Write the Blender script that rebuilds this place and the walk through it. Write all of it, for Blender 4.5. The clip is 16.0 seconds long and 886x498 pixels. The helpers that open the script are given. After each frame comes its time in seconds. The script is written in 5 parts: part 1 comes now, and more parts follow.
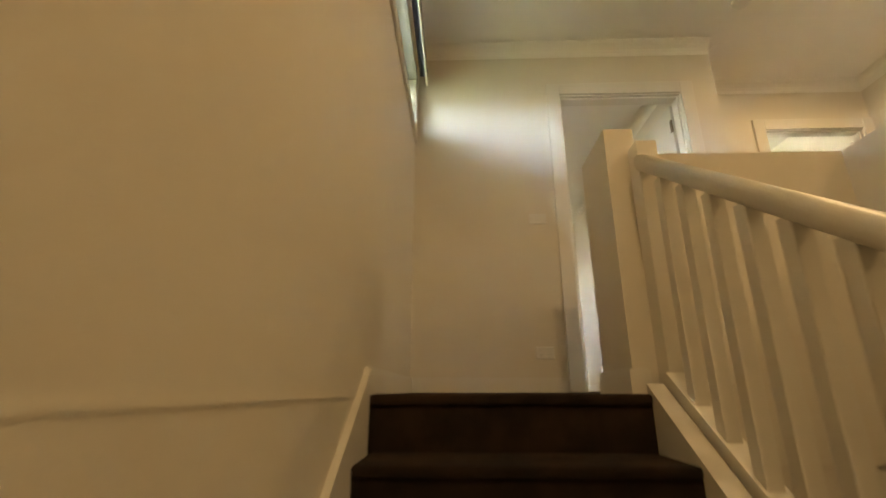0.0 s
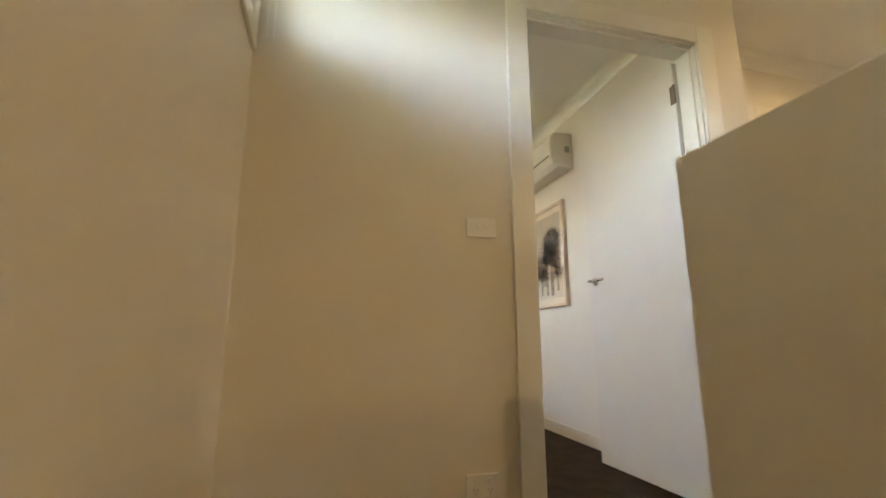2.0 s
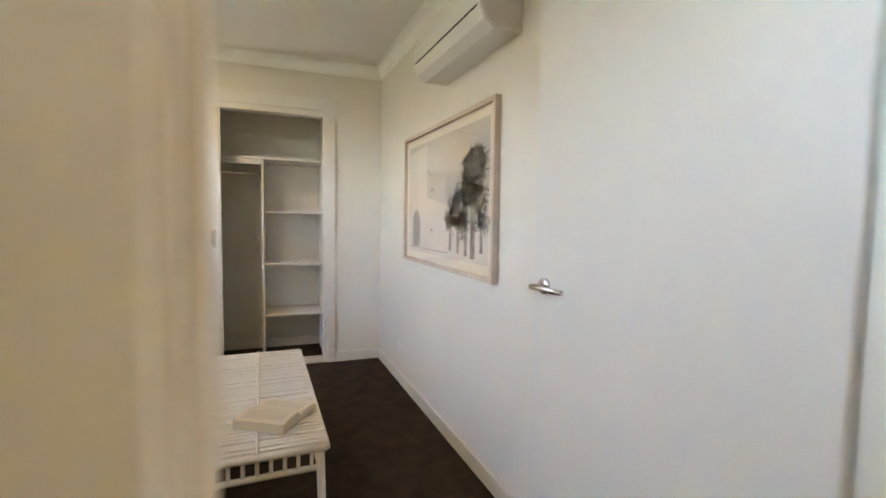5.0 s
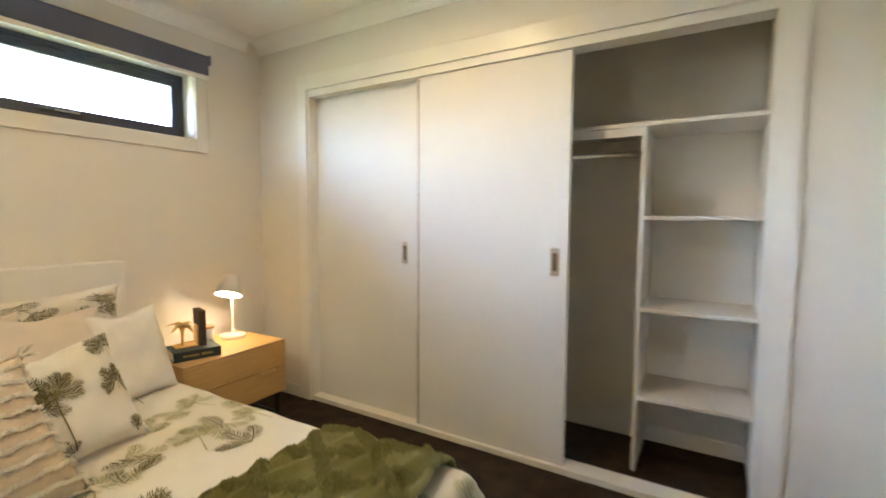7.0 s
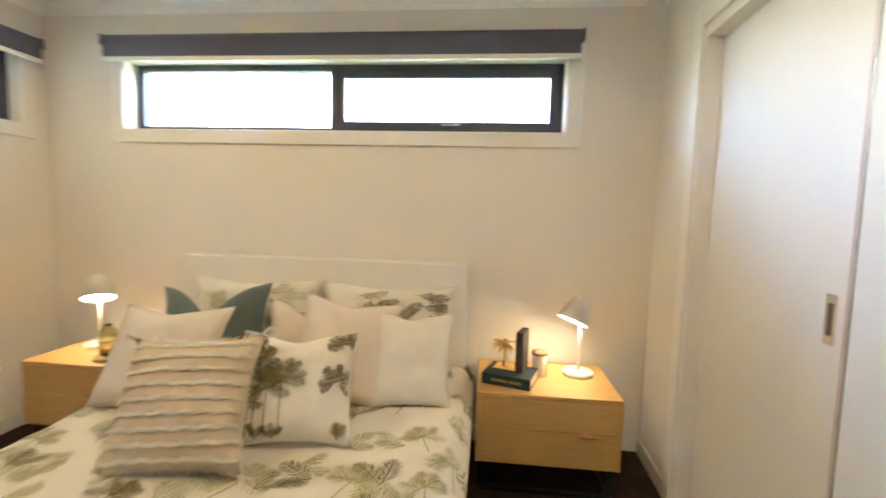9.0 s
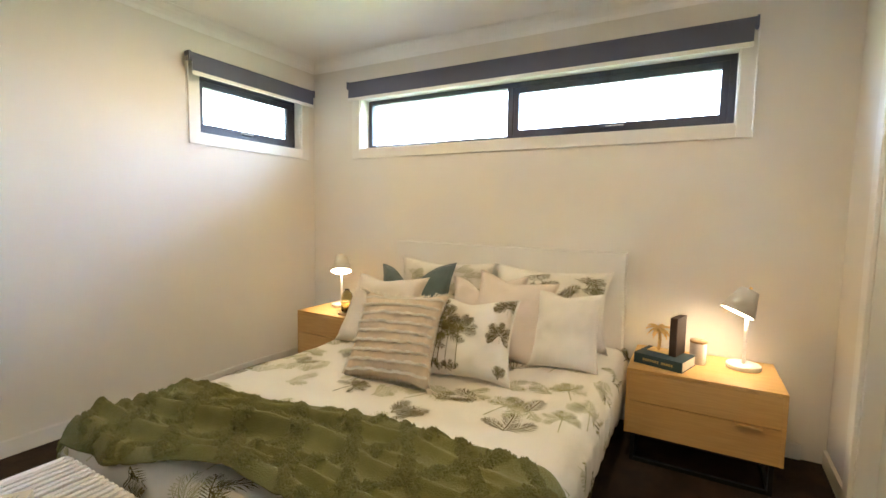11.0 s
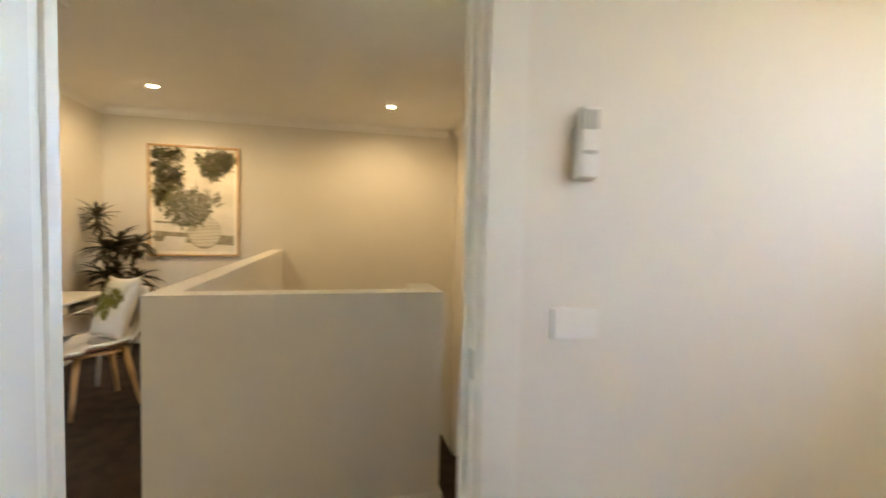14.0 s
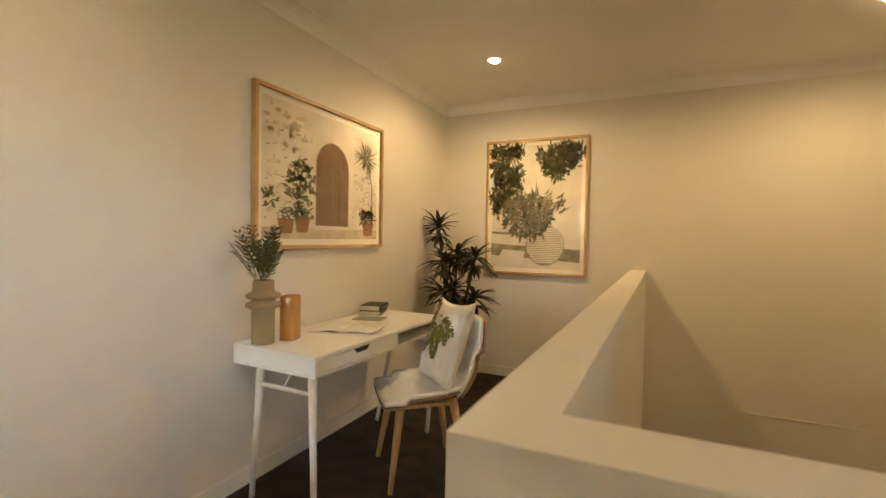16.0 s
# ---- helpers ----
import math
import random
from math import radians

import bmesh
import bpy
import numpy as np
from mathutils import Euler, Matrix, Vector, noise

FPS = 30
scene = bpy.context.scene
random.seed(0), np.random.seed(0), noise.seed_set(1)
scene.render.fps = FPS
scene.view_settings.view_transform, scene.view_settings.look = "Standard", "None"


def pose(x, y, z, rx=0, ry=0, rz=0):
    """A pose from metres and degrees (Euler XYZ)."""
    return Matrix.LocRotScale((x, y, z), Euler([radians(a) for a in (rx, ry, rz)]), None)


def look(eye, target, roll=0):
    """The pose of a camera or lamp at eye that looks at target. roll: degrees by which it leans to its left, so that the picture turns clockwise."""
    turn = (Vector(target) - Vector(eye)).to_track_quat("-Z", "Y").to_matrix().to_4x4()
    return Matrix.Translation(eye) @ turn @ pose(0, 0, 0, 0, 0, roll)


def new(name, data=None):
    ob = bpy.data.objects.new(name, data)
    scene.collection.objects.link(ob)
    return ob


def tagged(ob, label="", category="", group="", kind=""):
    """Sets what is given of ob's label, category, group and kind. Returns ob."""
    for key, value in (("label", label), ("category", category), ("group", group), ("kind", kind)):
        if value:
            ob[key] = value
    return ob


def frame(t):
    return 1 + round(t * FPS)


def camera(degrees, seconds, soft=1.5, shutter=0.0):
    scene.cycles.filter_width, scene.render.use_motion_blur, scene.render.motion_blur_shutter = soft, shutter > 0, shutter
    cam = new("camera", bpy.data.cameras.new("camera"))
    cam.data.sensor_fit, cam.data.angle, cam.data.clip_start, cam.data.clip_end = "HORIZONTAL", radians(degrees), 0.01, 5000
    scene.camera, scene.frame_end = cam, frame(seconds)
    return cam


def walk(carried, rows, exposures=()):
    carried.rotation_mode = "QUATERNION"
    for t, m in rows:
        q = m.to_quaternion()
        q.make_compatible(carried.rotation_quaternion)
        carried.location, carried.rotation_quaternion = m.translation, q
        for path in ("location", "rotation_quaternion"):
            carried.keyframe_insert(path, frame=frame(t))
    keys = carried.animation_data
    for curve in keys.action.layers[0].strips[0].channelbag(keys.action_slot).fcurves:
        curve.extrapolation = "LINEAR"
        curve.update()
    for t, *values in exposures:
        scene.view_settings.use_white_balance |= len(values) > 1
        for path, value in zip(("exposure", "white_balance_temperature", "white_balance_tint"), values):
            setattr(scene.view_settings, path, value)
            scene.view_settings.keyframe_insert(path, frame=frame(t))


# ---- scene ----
cam = camera(89.6, 16.0, shutter=0.5)
PATH = [
    (0, (-0.37, -2.892, 0.014), (-0.431, -0.987, 0.618), -0.0),
    (0.5, (-0.433, -2.457, 0.229), (-0.265, -0.555, 0.824), 0.0),
    (1, (-0.45, -2.115, 0.461), (-0.157, -0.216, 1.016), -0.2),
    (1.5, (-0.402, -1.839, 0.577), (-0.05, 0.066, 1.074), -0.2),
    (2, (-0.371, -1.561, 0.723), (0.129, 0.334, 1.122), -0.0),
    (2.5, (-0.34, -1.324, 0.883), (0.391, 0.507, 1.217), 0.0),
    (3, (-0.236, -1.08, 1.021), (0.735, 0.648, 1.285), -0.2),
    (3.2, (-0.161, -1.034, 1.071), (0.854, 0.677, 1.275), -0.2),
    (5.3, (0.645, -0.018, 1.287), (1.245, 1.880, 1.122), 0.2),
    (5.5, (0.777, 0.153, 1.289), (1.174, 2.106, 1.125), 0.0),
    (6, (0.861, 0.573, 1.314), (0.828, 2.566, 1.151), -0.1),
    (6.5, (0.807, 1.004, 1.314), (0.255, 2.92, 1.165), 0.2),
    (7, (0.71, 1.519, 1.316), (-0.264, 3.26, 1.173), 0.3),
    (7.5, (0.6, 1.98, 1.329), (-0.766, 3.435, 1.192), 0.7),
    (8, (0.525, 2.44, 1.34), (-1.206, 3.434, 1.213), 0.9),
    (8.5, (0.422, 2.66, 1.359), (-1.523, 3.098, 1.203), 1.5),
    (9, (0.447, 2.894, 1.357), (-1.536, 2.696, 1.19), 1.6),
    (9.5, (0.605, 3.048, 1.307), (-1.306, 2.478, 1.149), 1.5),
    (9.7, (0.67, 3.15, 1.312), (-1.195, 2.45, 1.142), 1.3),
    (11.8, (0.84, 3.10, 1.285), (-0.882, 2.10, 1.12), 1.3),
    (12, (0.805, 2.973, 1.301), (-0.911, 1.96, 1.134), 1.5),
    (12.5, (0.707, 2.661, 1.314), (-0.866, 1.437, 1.146), 1.7),
    (13, (0.686, 2.163, 1.346), (-0.584, 0.625, 1.198), 1.5),
    (13.5, (0.714, 1.652, 1.346), (-0.238, -0.103, 1.222), 1.4),
    (14, (0.751, 1.104, 1.353), (0.269, -0.834, 1.257), 1.3),
    (14.5, (0.813, 0.661, 1.353), (0.736, -1.336, 1.268), 1.4),
    (15, (0.923, 0.269, 1.346), (1.384, -1.676, 1.278), 1.1),
    (15.5, (1.076, -0.058, 1.319), (1.858, -1.898, 1.262), 1.1),
    (16, (1.273, -0.418, 1.291), (2.123, -2.227, 1.24), 1.0),
]
EXPOSURE = [(0.0, 6.25, 7900, 10), (1.5, 6.25, 7600, 10), (3.0, 6.18, 6900, 9), (5.3, 6.30, 6650, 10), (7.0, 6.38, 6450, 9), (8.0, 6.34, 6400, 10), (9.0, 6.48, 6300, 10), (13.0, 6.46, 6150, 9), (14.0, 6.34, 6600, 9), (15.0, 6.16, 7300, 10), (16.0, 6.08, 7400, 10)]
walk(cam, [(t, look(eye, target, roll)) for t, eye, target, roll in PATH], EXPOSURE)

# ---- world and daylight ----
world = bpy.data.worlds.new("sky")
scene.world = world
world.use_nodes = True
wn = world.node_tree
sky = wn.nodes.new("ShaderNodeTexSky")
sky.sky_type = "NISHITA"
sky.sun_disc = False
sky.sun_elevation = radians(48)
sky.sun_rotation = radians(60)
sky.dust_density = 4.0
wn.nodes["Background"].inputs["Strength"].default_value = 0.15
wn.links.new(sky.outputs[0], wn.nodes["Background"].inputs["Color"])
sun_data = bpy.data.lights.new("sun", "SUN")
sun_data.energy, sun_data.angle, sun_data.color = 1.2, radians(10), (1.0, 0.95, 0.88)
sun = new("sun", sun_data)
sun.matrix_world = look((20, 12, 25), (0, 0, 0))

WARM = (1.0, 0.685, 0.345)
DOWN_W, UNSEEN_W, BED_W = 0.50, 0.34, 0.024


# ---- materials ----
def mat(name, color, rough=0.6, metal=0.0, bump=0.0, scale=60.0, vary=0.0, vscale=3.0, coat=0.0, sheen=0.0, stretch=None, dark=None, emit=None, power=0.0):
    """A surface: base colour, broad variation between color and dark, fine relief."""
    m = bpy.data.materials.new(name)
    m.use_nodes = True
    nt = m.node_tree
    b = nt.nodes["Principled BSDF"]
    b.inputs["Base Color"].default_value = (*color, 1)
    b.inputs["Roughness"].default_value = rough
    b.inputs["Metallic"].default_value = metal
    b.inputs["Coat Weight"].default_value = coat
    b.inputs["Coat Roughness"].default_value = 0.08
    b.inputs["Sheen Weight"].default_value = sheen
    if emit:
        b.inputs["Emission Color"].default_value = (*emit, 1)
        b.inputs["Emission Strength"].default_value = power
    co = nt.nodes.new("ShaderNodeTexCoord")
    src = co.outputs["Object"]
    if stretch:
        mp = nt.nodes.new("ShaderNodeMapping")
        mp.inputs["Scale"].default_value = stretch
        nt.links.new(src, mp.inputs[0])
        src = mp.outputs[0]
    if vary or dark:
        big = nt.nodes.new("ShaderNodeTexNoise")
        big.inputs["Scale"].default_value, big.inputs["Detail"].default_value = vscale, 6.0
        nt.links.new(src, big.inputs["Vector"])
        mix = nt.nodes.new("ShaderNodeMix")
        mix.data_type = "RGBA"
        lo = dark or tuple(c * (1 - vary) for c in color)
        mix.inputs[6].default_value, mix.inputs[7].default_value = (*lo, 1), (*color, 1)
        ramp = nt.nodes.new("ShaderNodeMapRange")
        ramp.inputs[1].default_value, ramp.inputs[2].default_value = 0.35, 0.65
        nt.links.new(big.outputs[0], ramp.inputs[0])
        nt.links.new(ramp.outputs[0], mix.inputs[0])
        nt.links.new(mix.outputs[2], b.inputs["Base Color"])
    if bump:
        fine = nt.nodes.new("ShaderNodeTexNoise")
        fine.inputs["Scale"].default_value, fine.inputs["Detail"].default_value = scale, 4.0
        nt.links.new(src, fine.inputs["Vector"])
        bp = nt.nodes.new("ShaderNodeBump")
        bp.inputs["Strength"].default_value, bp.inputs["Distance"].default_value = bump, 0.01
        nt.links.new(fine.outputs[0], bp.inputs["Height"])
        nt.links.new(bp.outputs[0], b.inputs["Normal"])
    return m


def glass(name, color=(1, 1, 1), rough=0.0, ior=1.45):
    m = mat(name, color, rough)
    b = m.node_tree.nodes["Principled BSDF"]
    b.inputs["Transmission Weight"].default_value, b.inputs["IOR"].default_value = 1.0, ior
    return m


WALL = mat("wall_paint", (0.79, 0.755, 0.69), 0.75, bump=0.08, scale=180, vary=0.03, vscale=1.2)
CEIL = mat("ceiling_paint", (0.90, 0.885, 0.85), 0.85, bump=0.05, scale=150, vary=0.02)
TRIM = mat("trim_enamel", (0.81, 0.79, 0.74), 0.35, bump=0.03, scale=40, vary=0.02)
DOORW = mat("door_enamel", (0.75, 0.735, 0.70), 0.8, bump=0.04, scale=90, vary=0.015)
DOORW.node_tree.nodes["Principled BSDF"].inputs["Specular IOR Level"].default_value = 0.25
CARPET = mat("brown_carpet", (0.048, 0.024, 0.013), 0.95, bump=1.0, scale=420, dark=(0.020, 0.010, 0.006), vscale=9.0)
TILE = mat("pale_tile", (0.62, 0.6, 0.55), 0.35, bump=0.05, vary=0.06)
CHROME = mat("chrome", (0.75, 0.74, 0.72), 0.18, metal=1.0, bump=0.02)
BRASS = mat("brass", (0.86, 0.62, 0.27), 0.48, metal=1.0, bump=0.1, scale=90)
BRONZE = mat("dark_hinge", (0.20, 0.16, 0.12), 0.4, metal=0.9)
ALU = mat("charcoal_aluminium", (0.06, 0.068, 0.1), 0.45, metal=0.2, bump=0.02)
# Charcoal made lighter and bluer: glare from the window is mixed into the colour.
BLIND = mat("charcoal_fabric", (0.12, 0.13, 0.19), 0.9, bump=0.3, scale=500, vary=0.1)
PLASTIC = mat("white_plastic", (0.8, 0.79, 0.76), 0.35, bump=0.02)
GREY = mat("grey_plastic", (0.42, 0.42, 0.4), 0.4)
BLACK = mat("black_metal", (0.012, 0.012, 0.013), 0.45, metal=0.3)
OAK = mat("oak_veneer", (0.64, 0.39, 0.14), 0.45, bump=0.10, scale=90, dark=(0.575, 0.34, 0.115), vscale=7.0, stretch=(14, 0.8, 14))
OAKF = mat("oak_frame", (0.56, 0.37, 0.18), 0.45, bump=0.12, scale=60, dark=(0.43, 0.26, 0.11), vscale=5.0)
PALEF = mat("pale_wood_frame", (0.66, 0.55, 0.47), 0.5, bump=0.1, scale=60, vary=0.12, vscale=8)
PLY = mat("walnut_ply", (0.36, 0.2, 0.09), 0.4, bump=0.1, dark=(0.2, 0.1, 0.04), vscale=14, stretch=(1, 1, 9))
LEGW = mat("chair_leg_wood", (0.62, 0.37, 0.15), 0.45, bump=0.1, dark=(0.48, 0.27, 0.10), vscale=6, stretch=(6, 6, 1))
DESKW = mat("desk_white", (0.82, 0.81, 0.78), 0.32, bump=0.02, vary=0.02)
LINEN = mat("white_linen", (0.82, 0.79, 0.72), 0.9, bump=0.25, scale=300, vary=0.04, vscale=6, sheen=0.1)
PRINT_L = mat("print_sage", (0.36, 0.35, 0.16), 0.9, bump=0.2, scale=300, dark=(0.56, 0.54, 0.38), vscale=20)
PRINT_D = mat("print_dark", (0.13, 0.10, 0.040), 0.9, bump=0.2, scale=300, dark=(0.22, 0.20, 0.08), vscale=18)
GREEN = mat("olive_throw", (0.235, 0.235, 0.078), 0.95, bump=0.7, scale=260, dark=(0.19, 0.19, 0.058), vscale=9, sheen=0.12)
TUFT = mat("olive_chenille", (0.19, 0.187, 0.058), 0.95, bump=0.8, scale=240, dark=(0.15, 0.15, 0.044), vscale=30, sheen=0.1)
BEIGE = mat("beige_weave", (0.80, 0.67, 0.50), 0.95, bump=0.6, scale=260, vary=0.12, vscale=15)
TASSEL = mat("cream_tassel", (0.92, 0.86, 0.74), 0.95, bump=0.8, scale=240, vary=0.12, vscale=20)
CREAM = mat("cream_cotton", (0.76, 0.69, 0.6), 0.9, bump=0.3, scale=320, vary=0.05, vscale=6, sheen=0.1)
PINK = mat("blush_cotton", (0.77, 0.68, 0.60), 0.9, bump=0.3, scale=320, vary=0.05, vscale=6, sheen=0.1)
TEAL = mat("teal_cotton", (0.13, 0.18, 0.185), 0.9, bump=0.4, scale=320, vary=0.15, vscale=10, sheen=0.2)
ROPE = mat("white_rope", (0.80, 0.78, 0.75), 0.7, bump=0.5, scale=200, vary=0.05, vscale=14)
HEADB = mat("white_headboard", (0.80, 0.775, 0.715), 0.5, bump=0.03, vary=0.02)
PAPER = mat("book_paper", (0.70, 0.63, 0.5), 0.85, bump=0.3, scale=30, vary=0.05, vscale=20, stretch=(1, 1, 40))
PAGE = mat("printed_page", (0.66, 0.62, 0.53), 0.85, vary=0.05, vscale=30)
INK = mat("page_ink", (0.44, 0.41, 0.36), 0.85)
NAVY = mat("navy_cloth", (0.014, 0.04, 0.055), 0.6, bump=0.15, vary=0.1)
DBROWN = mat("dark_brown_cloth", (0.045, 0.026, 0.02), 0.6, bump=0.15)
GOLDINK = mat("gold_ink", (0.42, 0.3, 0.1), 0.5)
WAX = mat("candle_glass", (0.74, 0.70, 0.66), 0.25, coat=0.4)
LIDW = mat("wood_lid", (0.5, 0.33, 0.16), 0.5, vary=0.15, vscale=20)
LAMPW = mat("lamp_enamel", (0.8, 0.78, 0.74), 0.35)
SHADEW = mat("shade_enamel", (0.72, 0.69, 0.63), 0.5, vary=0.03)
GLOW = mat("lamp_diffuser", (0.9, 0.85, 0.75), 0.5, emit=(1.0, 0.78, 0.5), power=0.5)
GLOWC = mat("downlight_lens", (0.9, 0.85, 0.75), 0.5, emit=(1.0, 0.76, 0.46), power=3.0)
CLAY = mat("sage_clay", (0.40, 0.31, 0.175), 0.85, bump=0.3, scale=120, vary=0.12, vscale=9)
AMBER = glass("amber_glass", (0.86, 0.42, 0.10), 0.12)
AMBER.node_tree.nodes["Principled BSDF"].inputs["Transmission Weight"].default_value = 0.45
SMOKE = glass("olive_glass", (0.75, 0.72, 0.5), 0.03)
PANE = glass("window_glass", (1, 1, 1), 0.0, 1.1)
PICGLASS = glass("picture_glass", (1, 1, 1), 0.0, 1.25)
LEAF_D = mat("dracaena_leaf", (0.036, 0.036, 0.016), 0.5, bump=0.1, dark=(0.065, 0.05, 0.022), vscale=12)
LEAF_G = mat("sprig_leaf", (0.10, 0.115, 0.04), 0.6, bump=0.1, dark=(0.06, 0.07, 0.024), vscale=20)
CANE = mat("plant_cane", (0.11, 0.08, 0.05), 0.8, bump=0.4, vary=0.3)
MOUNT = mat("picture_mount", (0.68, 0.65, 0.59), 0.9, vary=0.02)
A_STONE = mat("art_stone", (0.50, 0.45, 0.36), 0.9, dark=(0.37, 0.31, 0.22), vscale=9, bump=0.05)
A_DOOR = mat("art_door", (0.19, 0.115, 0.062), 0.9, dark=(0.12, 0.07, 0.037), vscale=9, stretch=(8, 8, 1))
A_SHADE = mat("art_shade", (0.2, 0.15, 0.09), 0.9, dark=(0.3, 0.24, 0.16), vscale=14)
A_LEAF = mat("art_leaf", (0.085, 0.085, 0.04), 0.9, dark=(0.19, 0.18, 0.095), vscale=25)
A_POT = mat("art_pot", (0.27, 0.14, 0.06), 0.9, vary=0.3, vscale=20)
A_PALE = mat("art_pale", (0.60, 0.565, 0.50), 0.9, dark=(0.50, 0.465, 0.40), vscale=5)
A_GREY = mat("art_grey", (0.17, 0.155, 0.105), 0.9, dark=(0.30, 0.275, 0.21), vscale=12)
A_SKY = mat("art_sky", (0.40, 0.395, 0.39), 0.9, dark=(0.47, 0.465, 0.46), vscale=2)
A_BW = mat("art_bw", (0.15, 0.147, 0.144), 0.9, dark=(0.31, 0.305, 0.30), vscale=20)
A_WHITE = mat("art_white", (0.58, 0.565, 0.55), 0.9, dark=(0.52, 0.505, 0.49), vscale=4)
GRASS = mat("grass", (0.08, 0.1, 0.04), 0.95, bump=0.6, scale=8, vary=0.4, vscale=0.3)
TREE = mat("tree_leaf", (0.045, 0.06, 0.025), 0.8, vary=0.5, vscale=1.0)
BARK = mat("bark", (0.12, 0.09, 0.07), 0.9, bump=0.6, vary=0.3)
RATTAN = mat("rattan", (0.55, 0.36, 0.16), 0.6, bump=0.3, vary=0.2, vscale=12)
NAVYC = mat("navy_cushion", (0.02, 0.03, 0.07), 0.9, bump=0.3, vary=0.1)
BRICKW = mat("render_outside", (0.5, 0.47, 0.43), 0.9, bump=0.3, vary=0.1)


# ---- mesh helpers ----
def box(bm, x0, x1, y0, y1, z0, z1, bevel=0.0, seg=2):
    vs = [bm.verts.new((x, y, z)) for x in (x0, x1) for y in (y0, y1) for z in (z0, z1)]
    fs = [bm.faces.new([vs[i] for i in q]) for q in ((0, 1, 3, 2), (4, 6, 7, 5), (0, 4, 5, 1), (2, 3, 7, 6), (0, 2, 6, 4), (1, 5, 7, 3))]
    if bevel:
        es = list({e for f in fs for e in f.edges})
        bmesh.ops.bevel(bm, geom=es, offset=bevel, segments=seg, profile=0.5, affect="EDGES")
    return bm


def cyl(bm, p0, p1, r0, r1=None, n=14, caps=True):
    """A tapered rod from p0 to p1."""
    r1 = r0 if r1 is None else r1
    p0, p1 = Vector(p0), Vector(p1)
    q = (p1 - p0).to_track_quat("Z", "Y")
    ring = []
    for p, r in ((p0, r0), (p1, r1)):
        ring.append([bm.verts.new(p + q @ Vector((r * math.cos(a), r * math.sin(a), 0))) for a in (2 * math.pi * k / n for k in range(n))])
    for k in range(n):
        bm.faces.new((ring[0][k], ring[0][(k + 1) % n], ring[1][(k + 1) % n], ring[1][k]))
    if caps:
        bm.faces.new(ring[0][::-1])
        bm.faces.new(ring[1])
    return bm


def lathe(bm, prof, n=28, at=(0, 0, 0)):
    """A turned body from (radius, height) pairs."""
    rings = []
    for r, z in prof:
        rings.append([bm.verts.new((at[0] + max(r, 1e-4) * math.cos(2 * math.pi * k / n), at[1] + max(r, 1e-4) * math.sin(2 * math.pi * k / n), at[2] + z)) for k in range(n)])
    for a, b in zip(rings, rings[1:]):
        for k in range(n):
            bm.faces.new((a[k], a[(k + 1) % n], b[(k + 1) % n], b[k]))
    return bm


def tube(bm, pts, r, n=8):
    """A round rod bent along points, in one piece."""
    pts = [Vector(p) for p in pts]
    rings = []
    for k, p in enumerate(pts):
        d = (pts[min(k + 1, len(pts) - 1)] - pts[max(k - 1, 0)]).normalized()
        up = Vector((0, 0, 1)) if abs(d.z) < 0.9 else Vector((1, 0, 0))
        e = d.cross(up).normalized()
        f = e.cross(d)
        rings.append([bm.verts.new(p + e * (r * math.cos(2 * math.pi * q / n)) + f * (r * math.sin(2 * math.pi * q / n))) for q in range(n)])
    for a, b in zip(rings, rings[1:]):
        for q in range(n):
            bm.faces.new((a[q], a[(q + 1) % n], b[(q + 1) % n], b[q]))
    bm.faces.new(rings[0][::-1])
    bm.faces.new(rings[-1])
    return bm


def poly(bm, pts):
    return bm.faces.new([bm.verts.new(p) for p in pts])


def part(name, bm, material, parent=None, label="", smooth=False):
    me = bpy.data.meshes.new(name)
    bmesh.ops.recalc_face_normals(bm, faces=bm.faces)
    bm.to_mesh(me)
    bm.free()
    me.materials.append(material)
    if smooth:
        for p in me.polygons:
            p.use_smooth = True
    ob = new(name, me)
    if parent:
        ob.parent = parent
    if label:
        tagged(ob, label)
    return ob


def B():
    return bmesh.new()


def thing(name, label, category, m=None, group=""):
    ob = new(name)
    ob.empty_display_size = 0.1
    ob.matrix_basis = m or Matrix()
    return tagged(ob, label, category, group)


def structure(name, bm, material, label, smooth=False, category=""):
    return tagged(part(name, bm, material, None, "", smooth), label, category or name.split("_")[0], "", "structure")


def bx(name, material, parent, dims, bevel=0.003, label=""):
    return part(name, box(B(), *dims, bevel=bevel), material, parent, label)


# ---- main dimensions ----
CZ = 2.57
XW, XE, YS, YN = -2.14, 1.465, 0.12, 3.70
XL, XH, YB, XC = -0.668, 3.15, -4.45, 1.585
STEP_Y, GO, RISE = -1.37, 0.25, 0.17


def wall_x(name, x0, x1, y0, y1, z0, z1, holes, label):
    """A wall that runs along y, with openings (y0, y1, z0, z1)."""
    bm = B()
    cuts = sorted(holes)
    at = y0
    for a, b, lo, hi in cuts:
        if a > at:
            box(bm, x0, x1, at, a, z0, z1)
        if lo > z0:
            box(bm, x0, x1, a, b, z0, lo)
        if hi < z1:
            box(bm, x0, x1, a, b, hi, z1)
        at = b
    if at < y1:
        box(bm, x0, x1, at, y1, z0, z1)
    return structure(name, bm, WALL, label, category="wall")


def wall_y(name, x0, x1, y0, y1, z0, z1, holes, label):
    bm = B()
    at = x0
    for a, b, lo, hi in sorted(holes):
        if a > at:
            box(bm, at, a, y0, y1, z0, z1)
        if lo > z0:
            box(bm, a, b, y0, y1, z0, lo)
        if hi < z1:
            box(bm, a, b, y0, y1, hi, z1)
        at = b
    if at < x1:
        box(bm, at, x1, y0, y1, z0, z1)
    return structure(name, bm, WALL, label, category="wall")


